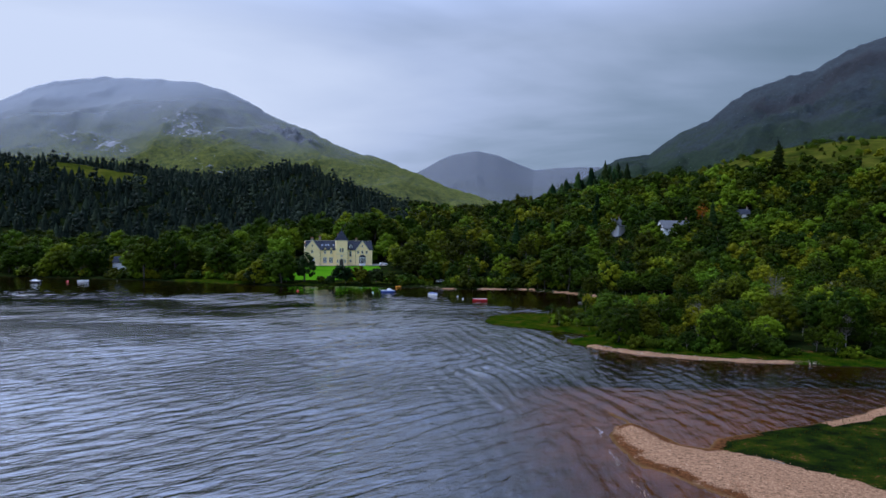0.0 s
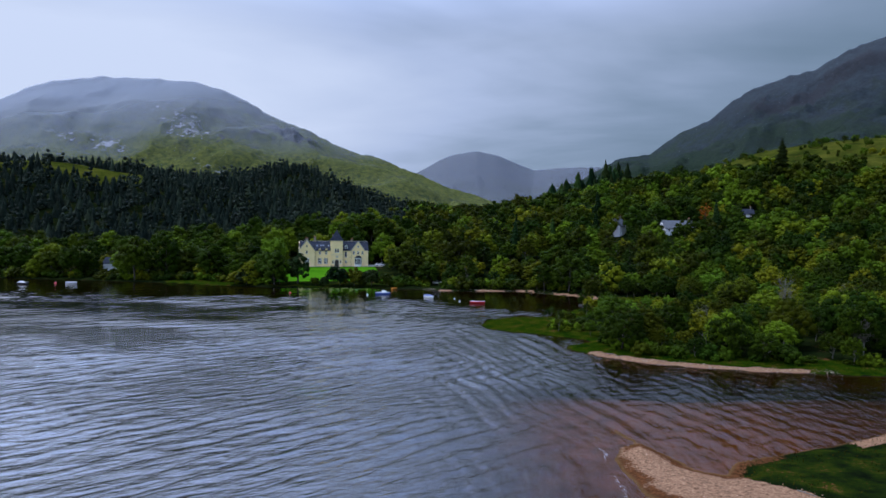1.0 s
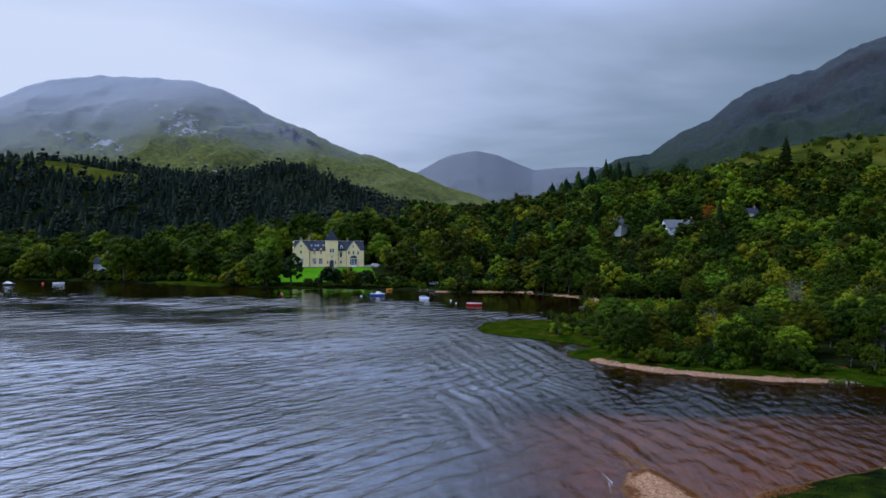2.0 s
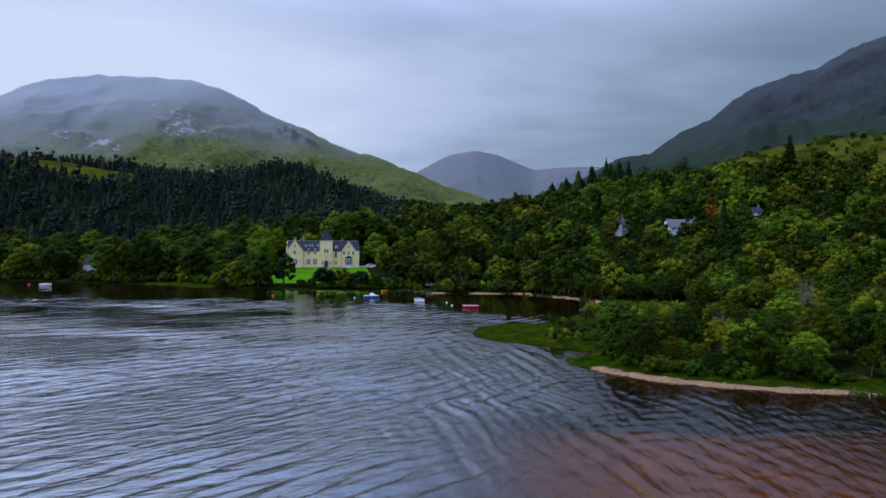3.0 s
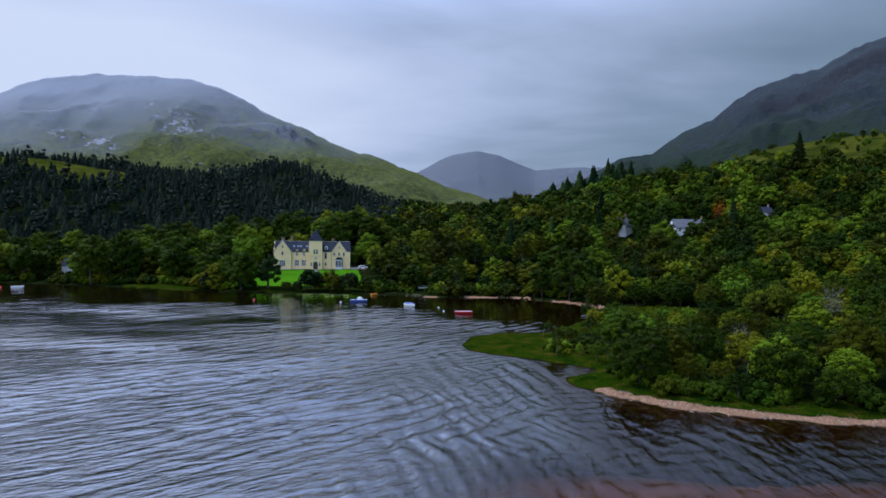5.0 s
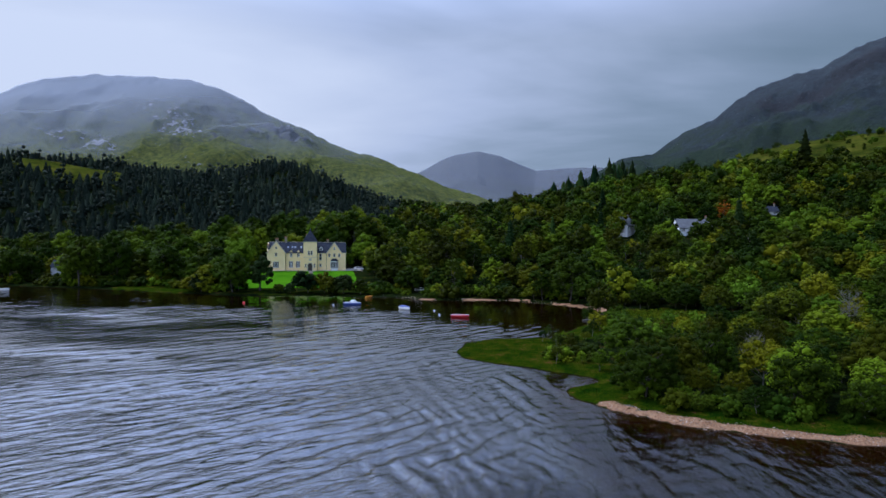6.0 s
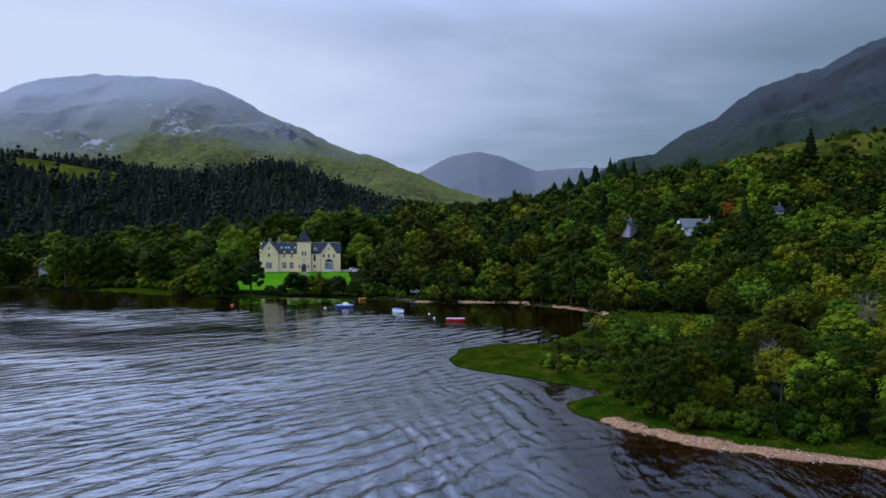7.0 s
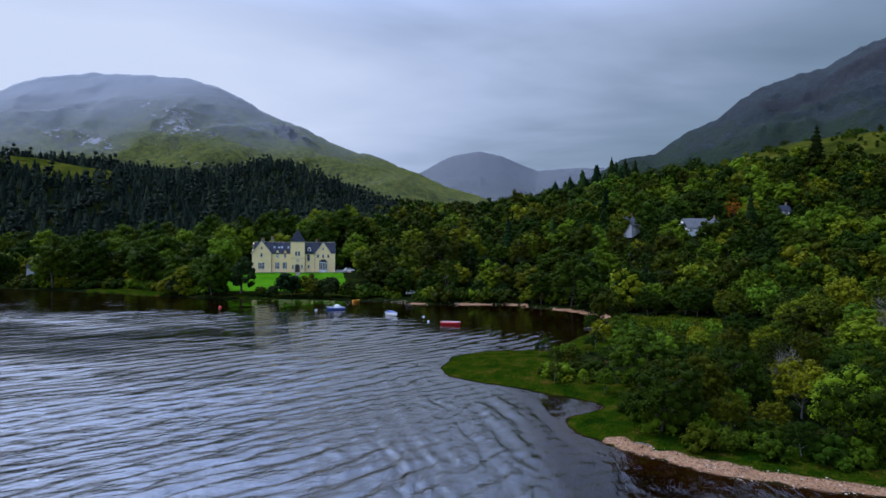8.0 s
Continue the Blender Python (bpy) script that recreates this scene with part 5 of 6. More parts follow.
    for (ax, ay), (bx, by) in zip(bay, bay[1:]):
        bm = bmesh.new()
        v = [bm.verts.new((px, py + 0.1, z)) for px, py, z in ((ax, ay, 0.75), (bx, by, 0.75), (bx, by, 3.45), (ax, ay, 3.45))]
        bm.faces.new(v)
        bmesh.ops.solidify(bm, geom=bm.faces[:], thickness=0.03)
        part("pane", bm, GLASS, bay_ob)
    bm = bmesh.new()
    low = [bm.verts.new((px + (px - 10.2) * 0.14, py - 0.2, 3.8)) for px, py in bay]
    high = [bm.verts.new((px, -0.34, 4.9)) for px in (9.4, 11.0)]
    bm.faces.new(low)
    bm.faces.new((low[0], low[1], high[0]))
    bm.faces.new((low[1], low[2], high[1], high[0]))
    bm.faces.new((low[2], low[3], high[1]))
    bm.faces.new((low[3], low[0], high[0], high[1]))
    part("bay_roof", bm, SLATE, bay_ob)
    # door in a stone arch
    bm = bmesh.new()
    arch = [(-1.25, -0.3), (-1.25, 2.0)] + [(-0.05 + 1.2 * math.cos(a), 2.0 + 1.25 * math.sin(a)) for a in np.linspace(math.pi, 0, 9)] + [(1.15, -0.3)]
    inner = [(0.85, -0.3), (0.85, 2.0)] + [(-0.05 + 0.9 * math.cos(a), 2.0 + 0.9 * math.sin(a)) for a in np.linspace(0, math.pi, 9)] + [(-0.95, -0.3)]
    n = len(arch)
    for i in range(n - 1):
        (ax, az), (bx, bz) = arch[i], arch[i + 1]
        (cx, cz), (dx, dz) = inner[n - 1 - i], inner[n - 2 - i]
        prism(bm, [(ax, az), (bx, bz), (dx, dz), (cx, cz)], -1.65, -1.45)
    part("door_arch", bm, STONE_TRIM, root)
    bm = bmesh.new()
    box(bm, -0.95, 0.85, -1.15, -1.05, -0.3, 2.9)
    dr = part("door", bm, DARK_WOOD, root, "dark wooden front door")
    bm = bmesh.new()
    box(bm, 0.45, 0.55, -1.2, -1.15, 0.9, 1.1)
    part("handle", bm, GREY_METAL, dr)
    for i in range(3):
        bm = bmesh.new()
        box(bm, -1.7 - 0.25 * i, 1.6 + 0.25 * i, -2.0 - 0.35 * i, -1.5, -0.9, -0.3 - 0.17 * i)
        part("step", bm, STONE_TRIM, root)
    # chimneys and pipes
    chimney(root, -10.2, 5.5, 10.5, 13.6, 1.3, 0.8, 4)
    chimney(root, -14.0, 7.0, 10.8, 12.9, 1.8, 0.8, 4)
    chimney(root, -17.4, 3.0, 7.0, 10.2, 1.0, 1.5, 3)
    chimney(root, 7.6, 5.5, 10.5, 12.6, 1.2, 0.8, 3)
    chimney(root, -1.6, 5.0, 11, 14.8, 0.7, 0.7, 1)
    for px, py in ((-10.15, -0.06), (3.05, -0.06), (6.85, -0.06)):
        bm = bmesh.new()
        bmesh.ops.create_cone(bm, cap_ends=True, segments=8, radius1=0.06, radius2=0.06, depth=8.2, matrix=Matrix.Translation((px, py, 3.0)))
        part("drainpipe", bm, BLACK, root)


SKYLIGHT = mottled("pale_skylight_glass", (0.12, 0.14, 0.18), (0.22, 0.25, 0.30), 1.0, 0.12)
build_big_house()


def cottage(name, x, y, turn, length, depth, eaves, ridge, wall_mat, roof_mat, label, windows=3):
    """A plain gabled cottage with its ridge along its length."""
    z = float(ground_height(np.array([x]), np.array([y]))[0]) - 0.3
    root = new(name)
    root.matrix_basis = pose(x, y, z, 0, 0, turn)
    tagged(root, label, "house")
    h = length / 2
    holes = [(-h + length * (i + 0.5) / windows - 0.6, -h + length * (i + 0.5) / windows + 0.6, 1.2, 2.4) for i in range(windows)]
    bm = bmesh.new()
    pierced(bm, -h, h, -1, eaves, 0, 0.35, holes)
    box(bm, -h, h, depth - 0.35, depth, -1, eaves)
    for gx in (-h, h - 0.35):
        box(bm, gx, gx + 0.35, 0.35, depth - 0.35, -1, eaves)
        v = [[bm.verts.new((gx + dx, yy, zz)) for yy, zz in ((0.05, eaves), (depth - 0.05, eaves), (depth / 2, ridge))] for dx in (0, 0.35)]
        bm.faces.new(v[0])
        bm.faces.new(v[1])
        for i in range(3):
            j = (i + 1) % 3
            bm.faces.new((v[0][i], v[0][j], v[1][j], v[1][i]))
    part("wall", bm, wall_mat, root)
    for hole in holes:
        window(root, *hole, 0.0, 2)
    bm = bmesh.new()
    slope_roof(bm, -h - 0.3, h + 0.3, -0.35, eaves - 0.25, depth / 2, ridge, 0.18)
    slope_roof(bm, -h - 0.3, h + 0.3, depth + 0.35, eaves - 0.25, depth / 2, ridge, 0.18)
    part("roof", bm, roof_mat, root)
    chimney(root, h - 1.0, depth / 2, ridge - 0.5, ridge + 1.0, 0.8, 0.6, 2)


OLD_SLATE = mottled("weathered_slate", (0.085, 0.088, 0.095), (0.16, 0.165, 0.17), 0.8, 0.8, 5.0, 0.03)
cottage("bungalow", 102.6, 312, 10, 15, 8, 2.6, 6.4, WHITE, OLD_SLATE, "white bungalow with a long grey slate roof among trees", 4)
cottage("cottage", 83, 341, 52, 10, 8, 4.6, 8.8, WHITE, OLD_SLATE, "white gabled cottage half hidden by trees", 2)
cottage("house", -175, 312, 8, 7, 6, 5.6, 8.4, WHITE, SLATE, "narrow white house half hidden by dark trees", 1)
cottage("cottage", 139, 331, -6, 13, 6, 2.6, 5.0, WHITE, SLATE, "low white cottage almost hidden by trees", 4)


# ---- lawn ----
def build_lawn():
    m, nt, b, pos = material("mown_lawn", 0.95)
    xyz = nt.nodes.new("ShaderNodeSeparateXYZ")
    nt.links.new(mapping(nt, pos, rot=(0, 0, radians(-HOUSE_TURN))), xyz.inputs[0])
    stripe = math_node(nt, "SINE", math_node(nt, "MULTIPLY", xyz.outputs[1], 0.9))
    broad, fine = noise_fac(nt, pos, 0.12, 4), noise_fac(nt, pos, 2.5, 5, 0.7)
    f = math_node(nt, "ADD", math_node(nt, "MULTIPLY", broad, 0.55), math_node(nt, "MULTIPLY", fine, 0.35))
    f = math_node(nt, "ADD", f, math_node(nt, "MULTIPLY", stripe, 0.03))
    nt.links.new(ramp(nt, f, [(0.3, (0.026, 0.100, 0.003)), (0.62, (0.068, 0.185, 0.006))]), b.inputs["Base Color"])
    bump(nt, b, fine, 0.5, 0.08)
    c, s = math.cos(radians(HOUSE_TURN)), math.sin(radians(HOUSE_TURN))
    u, v = np.meshgrid(np.arange(-30, 17.1, 1.0), np.arange(-35, -2.9, 1.0))
    u = u + np.where(u > 15, fbm(v * 0.2, v * 0, 2) * 2, 0)
    x, y = HOUSE_AT[0] + u * c - v * s, HOUSE_AT[1] + u * s + v * c
    edge = (fbm(u * 0.3, v * 0 + 3, 2) - 0.4) * 3 * (v < -33)
    y = y + edge
    ob = grid_mesh("lawn", *x.shape, np.stack([x, y, ground_height(x, y) + 0.09], -1), m)
    tagged(ob, "bright green mown lawn in front of the country house", "lawn", kind="structure")
    u, v = np.meshgrid(np.arange(-22, 22.1, 1.0), np.arange(-2.9, 14, 0.8))
    x, y = HOUSE_AT[0] + u * c - v * s, HOUSE_AT[1] + u * s + v * c
    ob = grid_mesh("pavement", *x.shape, np.stack([x, y, np.maximum(ground_height(x, y) + 0.1, HOUSE_AT[2] - 0.25)], -1),
                   mottled("pale_gravel", (0.22, 0.19, 0.15), (0.40, 0.36, 0.29), 0.8, 0.95, 12.0, 0.03))
    tagged(ob, "pale gravel terrace round the country house", "terrace", kind="structure")


build_lawn()


def garden_steps():
    """A flight of stone steps that climbs the lawn to the front door."""
    root = new("garden_steps")
    c, sn = math.cos(radians(HOUSE_TURN)), math.sin(radians(HOUSE_TURN))
    at = lambda v: (HOUSE_AT[0] + 0.2 * c - v * sn, HOUSE_AT[1] + 0.2 * sn + v * c)
    x0, y0 = at(-9.5)
    z0 = float(ground_height(np.array([x0]), np.array([y0]))[0])
    root.matrix_basis = pose(x0, y0, z0, 0, 0, HOUSE_TURN)
    tagged(root, "weathered stone steps set into the mown lawn", "steps")
    for i in range(9):
        x, y = at(-9.5 + 0.7 * i + 0.35)
        z = float(ground_height(np.array([x]), np.array([y]))[0]) - z0
        bm = bmesh.new()
        box(bm, -0.9, 0.9, 0.7 * i, 0.7 * i + 0.66, z - 0.3, z + 0.2)
        bmesh.ops.bevel(bm, geom=bm.edges[:], offset=0.03, segments=1, affect="EDGES")
        part("step", bm, STACK, root)


garden_steps()


# ---- boats and buoys ----
def hull_mesh(bm, length, beam, height, sheer=0.25, square=0.75):
    """A hull lofted from stern to stem, hollow, with a gunwale."""
    rows = []
    n = 12
    for i in range(n + 1):
        f = i / n
        w = beam / 2 * (square + (1 - square) * math.sin(min(1, f * 2.2) * math.pi / 2)) * max(0.0, 1 - max(0, f - 0.45) ** 2 / 0.3025) ** 0.8
        w = max(w, 0.03)
        z = height * (1 + sheer * (f - 0.2) ** 2)
        keel = -0.18 + 0.55 * height * max(0, f - 0.72) / 0.28
        x = (f - 0.5) * length
        ring = [(-w, z), (-w * 0.92, z * 0.45), (-w * 0.55, keel + 0.08), (0, keel), (w * 0.55, keel + 0.08), (w * 0.92, z * 0.45), (w, z),
                (w * 0.88, z), (w * 0.80, z * 0.55), (0, 0.12 + max(0, keel)), (-w * 0.80, z * 0.55), (-w * 0.88, z)]
        rows.append([bm.verts.new((x, a, b)) for a, b in ring])
    for p, q in zip(rows, rows[1:]):
        k = len(p)
        for j in range(k):
            bm.faces.new((p[j], p[(j + 1) % k], q[(j + 1) % k], q[j]))
    r = rows[0]
    bm.faces.new((r[0], r[1], r[2], r[3], r[9], r[10], r[11]))
    bm.faces.new((r[3], r[4], r[5], r[6], r[7], r[8], r[9]))
    bm.faces.new(rows[-1])


def boat(x, y, turn, length, beam, height, hull_mat, trim_mat, label, cover=None, cabin=False, motor=True, z=0.0):
    root = new("boat")
    root.matrix_basis = pose(x, y, z, 0, 0, turn)
    tagged(root, label, "boat", "moored boats")
    bm = bmesh.new()
    hull_mesh(bm, length, beam, height)
    hull = part("hull", bm, hull_mat, root)
    for side in (-1, 1):
        bm = bmesh.new()
        pts = []
        for i in range(13):
            f = i / 12
            w = beam / 2 * (0.75 + 0.25 * math.sin(min(1, f * 2.2) * math.pi / 2)) * max(0.0, 1 - max(0, f - 0.45) ** 2 / 0.3025) ** 0.8
            pts.append(((f - 0.5) * length, side * max(w, 0.03), height * (1 + 0.25 * (f - 0.2) ** 2) + 0.02))
        co, q = tube(pts, [0.05] * 13, 5)
        vs = [bm.verts.new(c) for c in co]
        for f in q:
            bm.faces.new([vs[i] for i in f])
        part("gunwale", bm, trim_mat, hull)
    for sx in (-0.18, 0.12):
        bm = bmesh.new()
        box(bm, sx * length - 0.14, sx * length + 0.14, -beam * 0.36, beam * 0.36, height * 0.62, height * 0.68)
        part("thwart", bm, trim_mat, root)
    if cover:
        bm = bmesh.new()
        prof = [(-0.40, 0.30), (-0.1, 0.42), (0.2, 0.36), (0.44, 0.06)]
        rows = []
        for fx, up in prof:
            w = beam * 0.46 * (1 if fx < 0.1 else 1 - (fx - 0.1) * 2.2)
            rows.append([bm.verts.new((fx * length, w * t, height + 0.05 + up * (1 - t * t))) for t in (-1, -0.5, 0, 0.5, 1)])
        for p, q in zip(rows, rows[1:]):
            for j in range(4):
                bm.faces.new((p[j], p[j + 1], q[j + 1], q[j]))
        bmesh.ops.solidify(bm, geom=bm.faces[:], thickness=0.03)
        part("cover", bm, cover, root, "fitted canvas cover")
    if cabin:
        bm = bmesh.new()
        rows = []
        for fx, up, w in ((-0.08, 0.0, 0.40), (-0.06, 0.75, 0.34), (0.14, 0.72, 0.30), (0.26, 0.12, 0.26)):
            rows.append([bm.verts.new((fx * length, w * beam * t, height + up)) for t in (-1, 1)] )
        for p, q in zip(rows, rows[1:]):
            bm.faces.new((p[0], p[1], q[1], q[0]))
        for s in (0, 1):
            bm.faces.new([r[s] for r in rows])
        bm.faces.new((rows[0][0], rows[0][1], rows[-1][1], rows[-1][0]))
        part("cabin", bm, WHITE, root)
        bm = bmesh.new()
        box(bm, 0.16 * length, 0.165 * length + 0.2, -0.22 * beam, 0.22 * beam, height + 0.36, height + 0.6)
        part("windscreen", bm, GLASS, root)
    if motor:
        bm = bmesh.new()
        box(bm, -length / 2 - 0.38, -length / 2 - 0.06, -0.16, 0.16, height * 0.75, height + 0.32)
        box(bm, -length / 2 - 0.28, -length / 2 - 0.16, -0.06, 0.06, -0.35, height * 0.75)
        bmesh.ops.bevel(bm, geom=bm.edges[:], offset=0.03, segments=1, affect="EDGES")
        part("outboard_motor", bm, BLACK, root)


boat(4.4, 199.6, -12, 4.6, 1.7, 0.60, RED, WHITE, "red open rowing boat with a pale gunwale on the water", motor=False)
boat(-11.3, 216.0, -52, 4.8, 1.9, 0.75, WHITE, BLUE, "white motor boat with a blue cover on the water", cover=BLUE)
boat(-28.2, 227.0, -10, 5.2, 1.9, 0.70, BLUE, WHITE, "dark blue and white motor boat moored near the shore", cabin=True)
boat(-163.8, 263.6, 8, 4.4, 1.7, 0.75, WHITE, WHITE, "white open dinghy moored near the shore", motor=False)
boat(-181.0, 258.0, 175, 4.8, 1.9, 0.65, BLACK, WHITE, "dark-hulled boat with a white cabin", cabin=True, cover=WHITE)
boat(-27.0, 250.5, 50, 2.8, 1.1, 0.4, ORANGE, ORANGE, "orange dinghy drawn up at the water's edge", motor=False, z=0.15)


def buoy(x, y, r, mat_, label):
    root = new("buoy")
    root.matrix_basis = pose(x, y, 0.06)
    tagged(root, label, "buoy", "mooring buoys")
    bm = bmesh.new()
    bmesh.ops.create_uvsphere(bm, u_segments=12, v_segments=8, radius=r)
    for v in bm.verts:
        v.co.z *= 0.85 if v.co.z < 0 else 1.1
    body = part("float", bm, mat_, root)
    bm = bmesh.new()
    bmesh.ops.create_cone(bm, cap_ends=True, segments=6, radius1=0.03, radius2=0.03, depth=0.25, matrix=Matrix.Translation((0, 0, r * 1.15)))
    part("ring", bm, GREY_METAL, root)


buoy(-61.6, 228.3, 0.42, RED, "round red mooring buoy floating on the water")
buoy(-172.2, 265.9, 0.45, RED, "round red mooring buoy floating on the water")
buoy(-2.9, 213.0, 0.25, WHITE, "small white mooring buoy floating on the water")
buoy(-1.1, 204.2, 0.23, WHITE, "small white mooring buoy floating on the water")
buoy(-33.5, 225.0, 0.28, WHITE, "small white mooring buoy floating on the water")


# ---- shore details ----
def pebble_templates(rng, kinds=5):
    out = []
    for _ in range(kinds):
        bm = bmesh.new()
        bmesh.ops.create_icosphere(bm, subdivisions=1, radius=0.5)
        co = np.array([v.co[:] for v in bm.verts]) * (1 + 0.25 * rng.normal(size=(len(bm.verts), 1))) * (1, 0.75, 0.5)
        faces = np.array([[v.index for v in f.verts] for f in bm.faces])
        bm.free()
        out.append((co, faces))
    return out


def scatter(name, templates, x, y, size, rng, mat_, label, category, sink=0.0):
    z = ground_height(x, y)
    co, faces, at = [], [], 0
    for i in range(len(x)):
        c, f = templates[i % len(templates)]
        a = rng.rand() * 6.283
        m = np.array(((math.cos(a), -math.sin(a), 0), (math.sin(a), math.cos(a), 0), (0, 0, 1))) * size[i]
        co.append(c @ m.T + (x[i], y[i], z[i] - sink * size[i]))
        faces.append(f + at)
        at += len(c)
    me = bpy.data.meshes.new(name)
    fill(me, np.concatenate(co), np.concatenate(faces))
    me.materials.append(mat_)
    ob = new(name, me)
    tagged(ob, label, category, kind="stuff")
    return ob


def pebble_material(name="mixed_pebbles", shades=((0.06, 0.030, 0.018), (0.26, 0.138, 0.078), (0.38, 0.225, 0.138), (0.48, 0.34, 0.25))):
    m, nt, b, pos = material(name, 0.9)
    geo = [n for n in nt.nodes if n.type == "NEW_GEOMETRY"][0]
    f = math_node(nt, "ADD", math_node(nt, "MULTIPLY", geo.outputs["Random Per Island"], 0.8), math_node(nt, "MULTIPLY", noise_fac(nt, pos, 9.0), 0.2))
    nt.links.new(ramp(nt, f, [(p, c) for p, c in zip((0.0, 0.45, 0.8, 1.0), shades)]), b.inputs["Base Color"])
    return m


def grass_material(name, a, b_, c):
    m, nt, b, pos = material(name, 0.8)
    geo = [n for n in nt.nodes if n.type == "NEW_GEOMETRY"][0]
    f = math_node(nt, "ADD", math_node(nt, "MULTIPLY", geo.outputs["Random Per Island"], 0.3), math_node(nt, "MULTIPLY", noise_fac(nt, pos, 0.3, 4, 0.6), 0.85))
    nt.links.new(ramp(nt, f, [(0.36, a), (0.52, b_), (0.68, c)]), b.inputs["Base Color"])
    return m


def tuft_templates(rng, blades=5, kinds=6):
    out = []
    for _ in range(kinds):
        co, faces = [], []
        for k in range(blades):
            a, lean = rng.rand() * 6.283, 0.5 + 0.7 * rng.rand()
            d = np.array((math.cos(a), math.sin(a), 0))
            side = np.array((-d[1], d[0], 0)) * 0.12
            root = d * 0.15 * rng.rand()
            mid = root + d * lean * 0.35 + (0, 0, 0.6)
            tip = root + d * lean + (0, 0, 0.8 + 0.3 * rng.rand())
            n = len(co)
            co += [root - side, root + side, mid + side * 0.8, mid - side * 0.8, tip]
            faces += [(n, n + 1, n + 2), (n, n + 2, n + 3), (n + 3, n + 2, n + 4)]
        out.append((np.array(co), np.array(faces)))
    return out


def build_shore():
    rng = np.random.RandomState(23)
    pebbles, tufts = pebble_templates(rng), tuft_templates(rng)
    dry = grass_material("dry_grass", (0.012, 0.029, 0.001), (0.032, 0.044, 0.002), (0.072, 0.062, 0.008))
    # the bank grass has the shade of the trees put into its dark colour
    stone, shaded_turf = pebble_material(), grass_material("rough_grass", (0.004, 0.018, 0.002), (0.008, 0.031, 0.002), (0.022, 0.038, 0.003))

    bank_stone = pebble_material("bank_stones", ((0.06, 0.045, 0.035), (0.24, 0.17, 0.13), (0.36, 0.29, 0.23), (0.44, 0.38, 0.33)))

    def on_sand(x, y):
        dn = shore(x, y)[1]
        return (dn > 0.9) & ((x - 25.5) * 0.75 + (y - 56) * 0.62 < 0.4)
    x, y = spread(rng, 14, 44, 36, 70, 0.36, on_sand)
    scatter("shingle", pebbles, x, y, 0.05 + 0.15 * rng.rand(len(x)) ** 3, rng, stone, "loose reddish pebbles on the sand spit", "pebbles", 0.15)
    x, y = spread(rng, 18, 56, 99, 115.5, 0.32, lambda x, y: (shore(x, y)[0] > -0.15) & (shore(x, y)[0] < 2.4))
    scatter("shingle", pebbles, x, y, 0.08 + 0.26 * rng.rand(len(x)) ** 3, rng, bank_stone, "grey and pink stones along the river bank", "pebbles", 0.15)
    x, y = spread(rng, -26, 46, 205, 258, 1.0, lambda x, y: (shore(x, y)[0] > 0.0) & (shore(x, y)[0] < 4) & (rng.rand(*x.shape) < 0.5))
    scatter("beach_stones", pebbles, x, y, 0.25 + 0.8 * rng.rand(len(x)) ** 3, rng, bank_stone, "pale rocks and boulders along the far beach", "rocks", 0.2)

    def on_turf(x, y):
        dn = shore(x, y)[1]
        return (dn > 0.5) & ((x - 25.5) * 0.75 + (y - 56) * 0.62 + 2.5 * (fbm(x * 0.5, y * 0.5, 3) - 0.5) > -0.2) & (fbm(x * 0.22, y * 0.22, 3) > 0.36)
    x, y = spread(rng, 22, 60, 44, 82, 0.36, on_turf)
    point_turf = grass_material("point_turf", (0.005, 0.012, 0.001), (0.013, 0.019, 0.001), (0.040, 0.032, 0.004))
    scatter("rough_grass", tufts, x, y, 0.05 + 0.13 * rng.rand(len(x)) ** 3, rng, point_turf, "rough tufted grass on the point", "grass")
    x, y = spread(rng, 18, 66, 100, 132, 0.46, lambda x, y: (shore(x, y)[0] > 1.6) & (shore(x, y)[0] < 10))
    scatter("bank_grass", tufts, x, y, 0.07 + 0.12 * rng.rand(len(x)), rng, shaded_turf, "long green grass on the river bank, coloured dark as in tree shade", "grass")
    x, y = spread(rng, 3, 28, 128, 170, 0.55, lambda x, y: (shore(x, y)[0] > 0.3) & (shore(x, y)[0] < 14))
    scatter("marsh_grass", tufts, x, y, 0.07 + 0.12 * rng.rand(len(x)), rng, dry, "olive green marsh grass on the low point", "grass")
    glade = grass_material("glade_grass", (0.024, 0.050, 0.003), (0.050, 0.078, 0.004), (0.085, 0.092, 0.006))
    x, y = spread(rng, 36, 68, 170, 216, 0.8, lambda x, y: (((x - 51) / 15) ** 2 + ((y - 194) / 20) ** 2 < 1) & (shore(x, y)[0] > 1.5))
    scatter("glade_grass", tufts, x, y, 0.35 + 0.35 * rng.rand(len(x)), rng, glade, "yellow-green rough grass in a clearing", "grass")


build_shore()


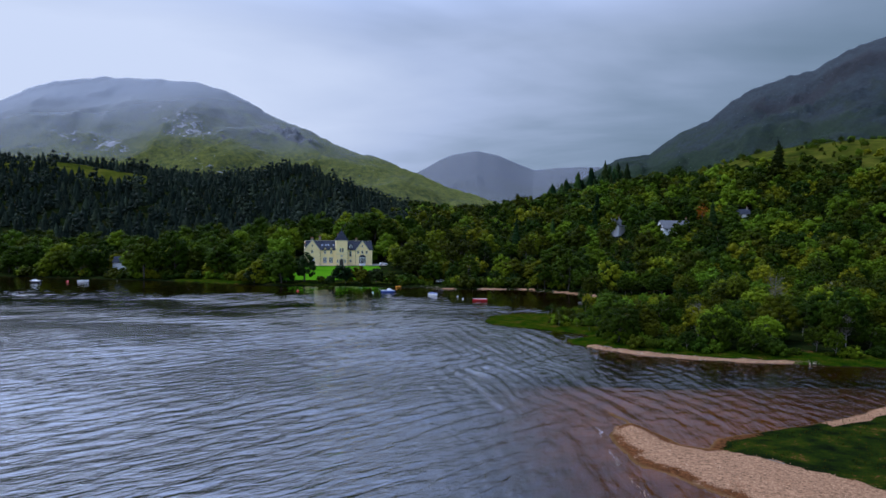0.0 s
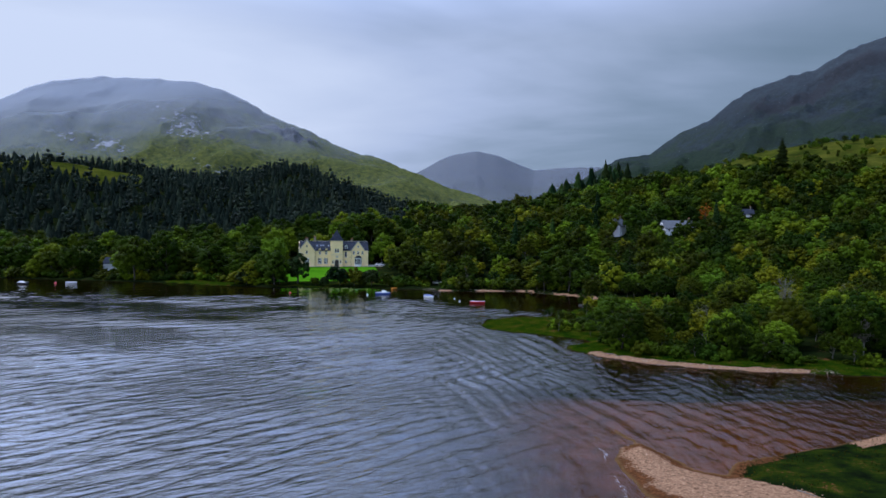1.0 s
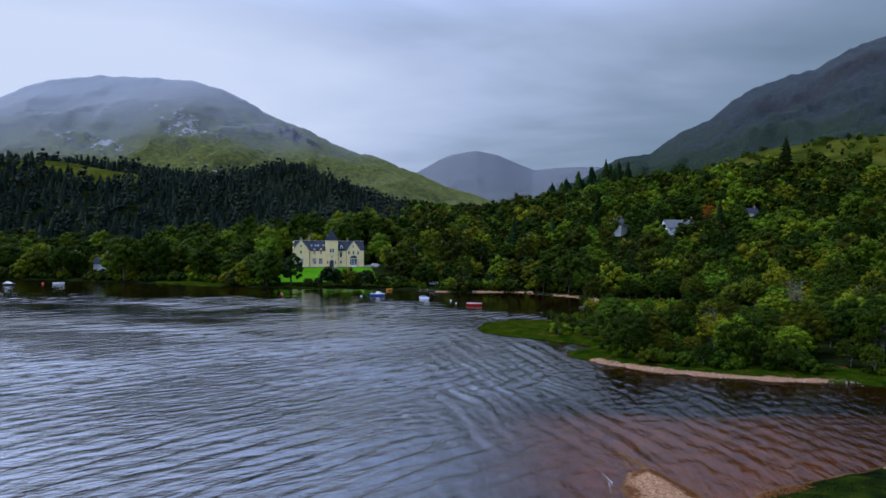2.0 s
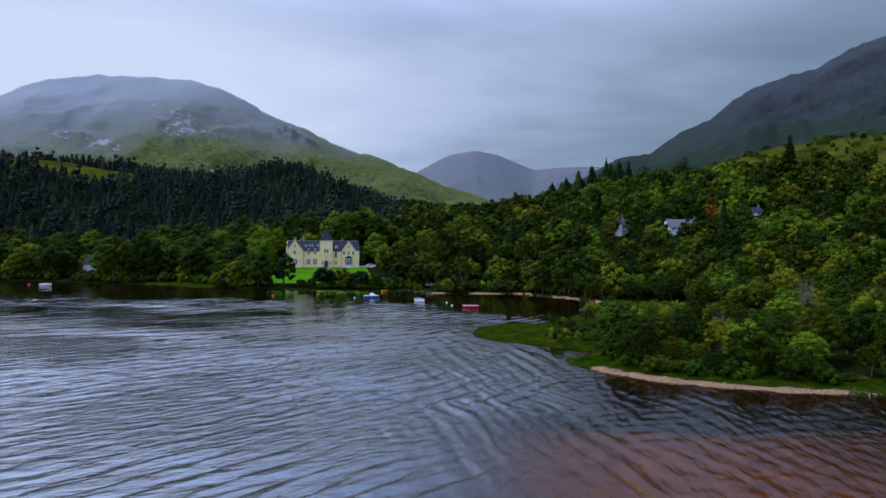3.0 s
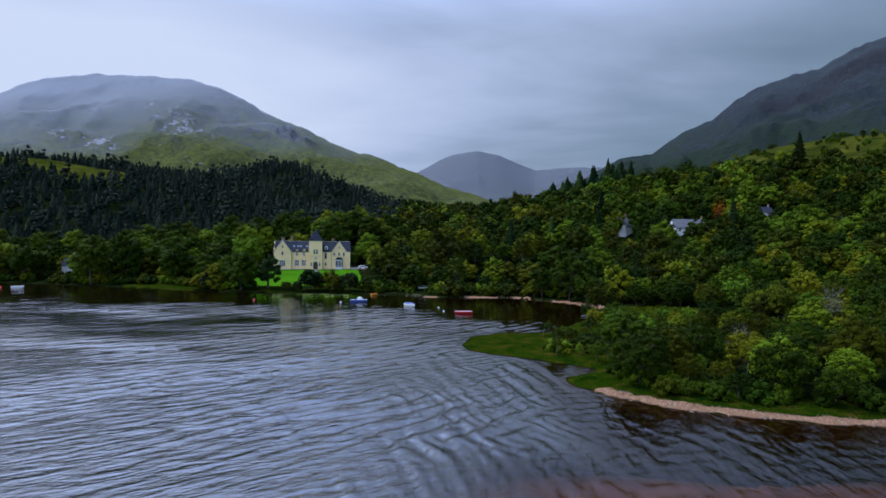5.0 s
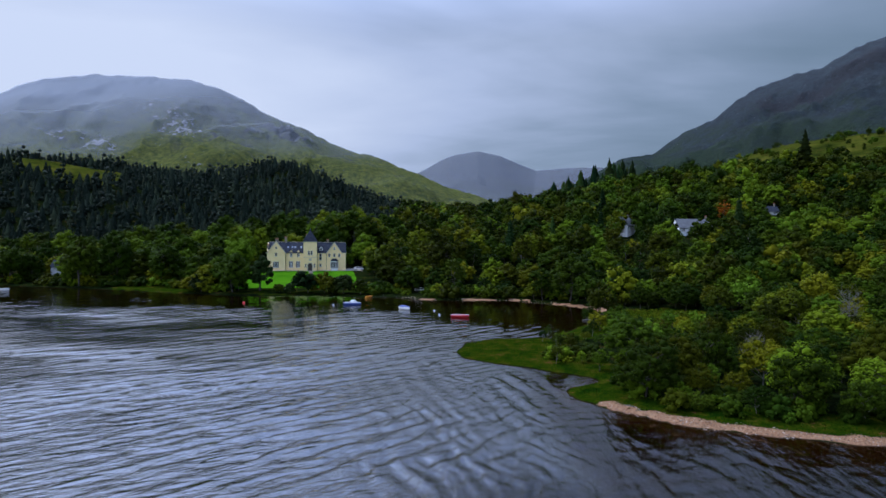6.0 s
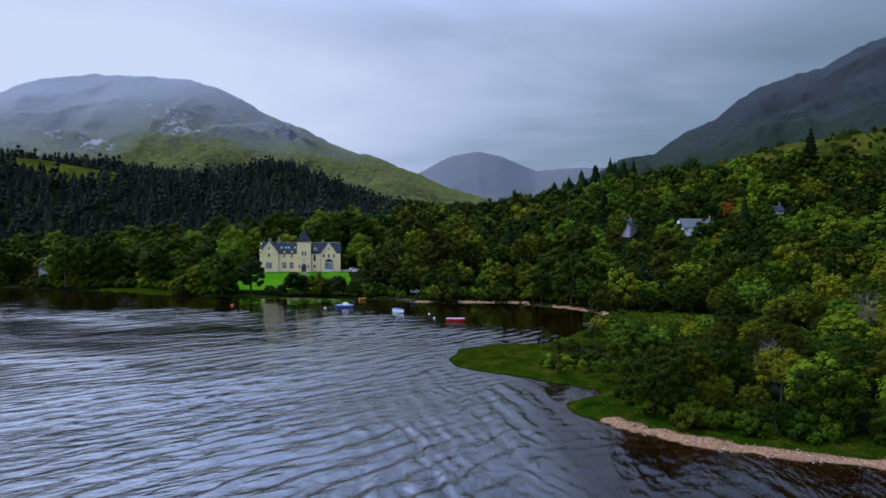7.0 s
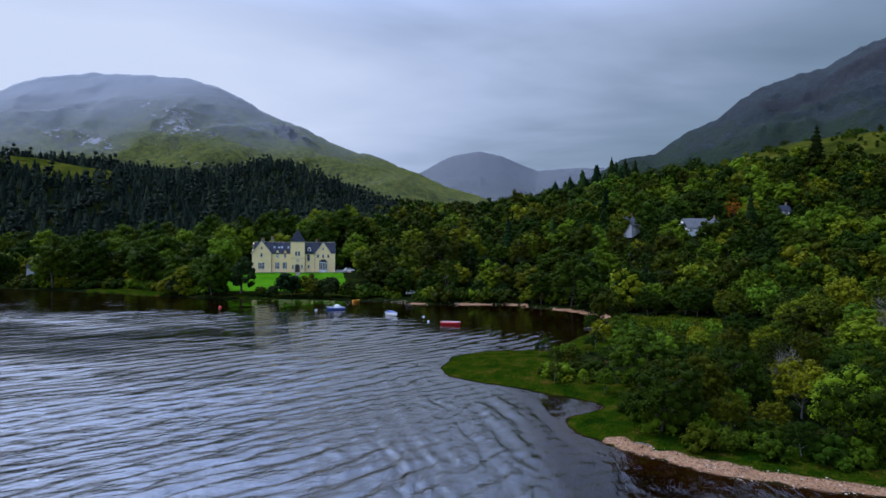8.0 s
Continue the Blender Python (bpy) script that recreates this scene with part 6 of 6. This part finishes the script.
def build_foam():
    """The small breaking edge over the sand bar: flecks of white along a wavering line."""
    rng = np.random.RandomState(31)
    co, quads = [], []
    for i in range(170):
        f = rng.rand()
        y = 46 + 22.5 * f
        x = 13.55 + 0.55 * ((y - 57) / 11) ** 2 + 0.12 * math.sin(y * 1.7) + rng.normal() * 0.11
        if math.sin(y * 0.9 + 1) + rng.rand() < 0.25:
            continue
        l, w = 0.04 + 0.15 * rng.rand() ** 2, 0.008 + 0.03 * rng.rand()
        n = len(co)
        co += [(x - w, y - l, 0.02), (x + w * 0.6, y - l * 0.8, 0.02), (x + w, y + l, 0.05), (x - w * 0.7, y + l * 0.9, 0.05)]
        quads.append((n, n + 1, n + 2, n + 3))
    me = mesh_from("foam", np.array(co), np.array(quads), mottled("foam", (0.35, 0.34, 0.34), (0.55, 0.54, 0.54), 3.0, 0.8))
    tagged(new("foam", me), "thin broken line of white foam over the sand bar", "foam", kind="stuff")


build_foam()


def driftwood(x, y, turn, length, girth, mat_, label):
    z = float(ground_height(np.array([x]), np.array([y]))[0])
    root = new("driftwood")
    root.matrix_basis = pose(x, y, max(z, 0) + girth * 0.7, 0, 0, turn)
    rng = np.random.RandomState(int(x * 7) % 97)
    tagged(root, label, "driftwood", "driftwood")
    pts = [(-length / 2 + length * i / 6, rng.normal() * girth * 0.5, rng.normal() * girth * 0.2) for i in range(7)]
    me = mesh_from("log", *tube(pts, [girth * (1.1 - 0.09 * i) for i in range(7)], 7), mat_)
    log = new("log", me)
    log.parent = root
    for k in (2, 4):
        p = np.array(pts[k])
        tip = p + (length * 0.12, length * 0.14 * (1 if k == 2 else -1), length * 0.07)
        br = new("branch", mesh_from("branch", *tube([p, (p + tip) / 2 + (0, 0, girth), tip], [girth * 0.5, girth * 0.35, girth * 0.12], 5), mat_))
        br.parent = root


driftwood(36.5, 196.0, 18, 4.5, 0.22, BARK_PALE, "pale driftwood log at the edge of the bay")
driftwood(26.6, 54.2, -55, 1.3, 0.045, BARK_PALE, "small bleached branch lying on the grass")
driftwood(25.5, 113.5, -40, 1.6, 0.07, BARK_PALE, "small bleached branch on the shingle")


def car(x, y, turn, mat_, label):
    z = float(ground_height(np.array([x]), np.array([y]))[0])
    root = new("car")
    root.matrix_basis = pose(x, y, z + 0.1, 0, 0, turn)
    tagged(root, label, "car", "parked cars")
    bm = bmesh.new()
    side = [(-2.1, 0.35), (2.1, 0.35), (2.15, 0.75), (1.15, 0.95), (0.55, 1.45), (-1.35, 1.48), (-2.05, 1.0)]
    prism(bm, side, -0.85, 0.85)
    bmesh.ops.bevel(bm, geom=bm.edges[:], offset=0.08, segments=2, affect="EDGES")
    part("body", bm, mat_, root)
    for y0, y1 in ((-0.875, -0.855), (0.855, 0.875)):
        bm = bmesh.new()
        prism(bm, [(-1.6, 0.98), (0.95, 0.98), (0.5, 1.38), (-1.3, 1.40)], y0, y1)
        part("side_window", bm, GLASS, root)
    for wx in (-1.3, 1.3):
        for wy in (-0.8, 0.8):
            bm = bmesh.new()
            bmesh.ops.create_cone(bm, cap_ends=True, segments=16, radius1=0.32, radius2=0.32, depth=0.22, matrix=Matrix.Translation((wx, wy, 0.3)) @ Matrix.Rotation(radians(90), 4, "X"))
            wheel = part("wheel", bm, BLACK, root)
            bm = bmesh.new()
            bmesh.ops.create_cone(bm, cap_ends=True, segments=12, radius1=0.19, radius2=0.17, depth=0.24, matrix=Matrix.Translation((wx, wy * 1.02, 0.3)) @ Matrix.Rotation(radians(90), 4, "X"))
            part("rim", bm, GREY_METAL, wheel)


car(-41.6, 313.5, 25, WHITE, "small white car parked beside the country house")
car(-11.0, 267.0, 8, WHITE, "white car parked under trees above the beach")
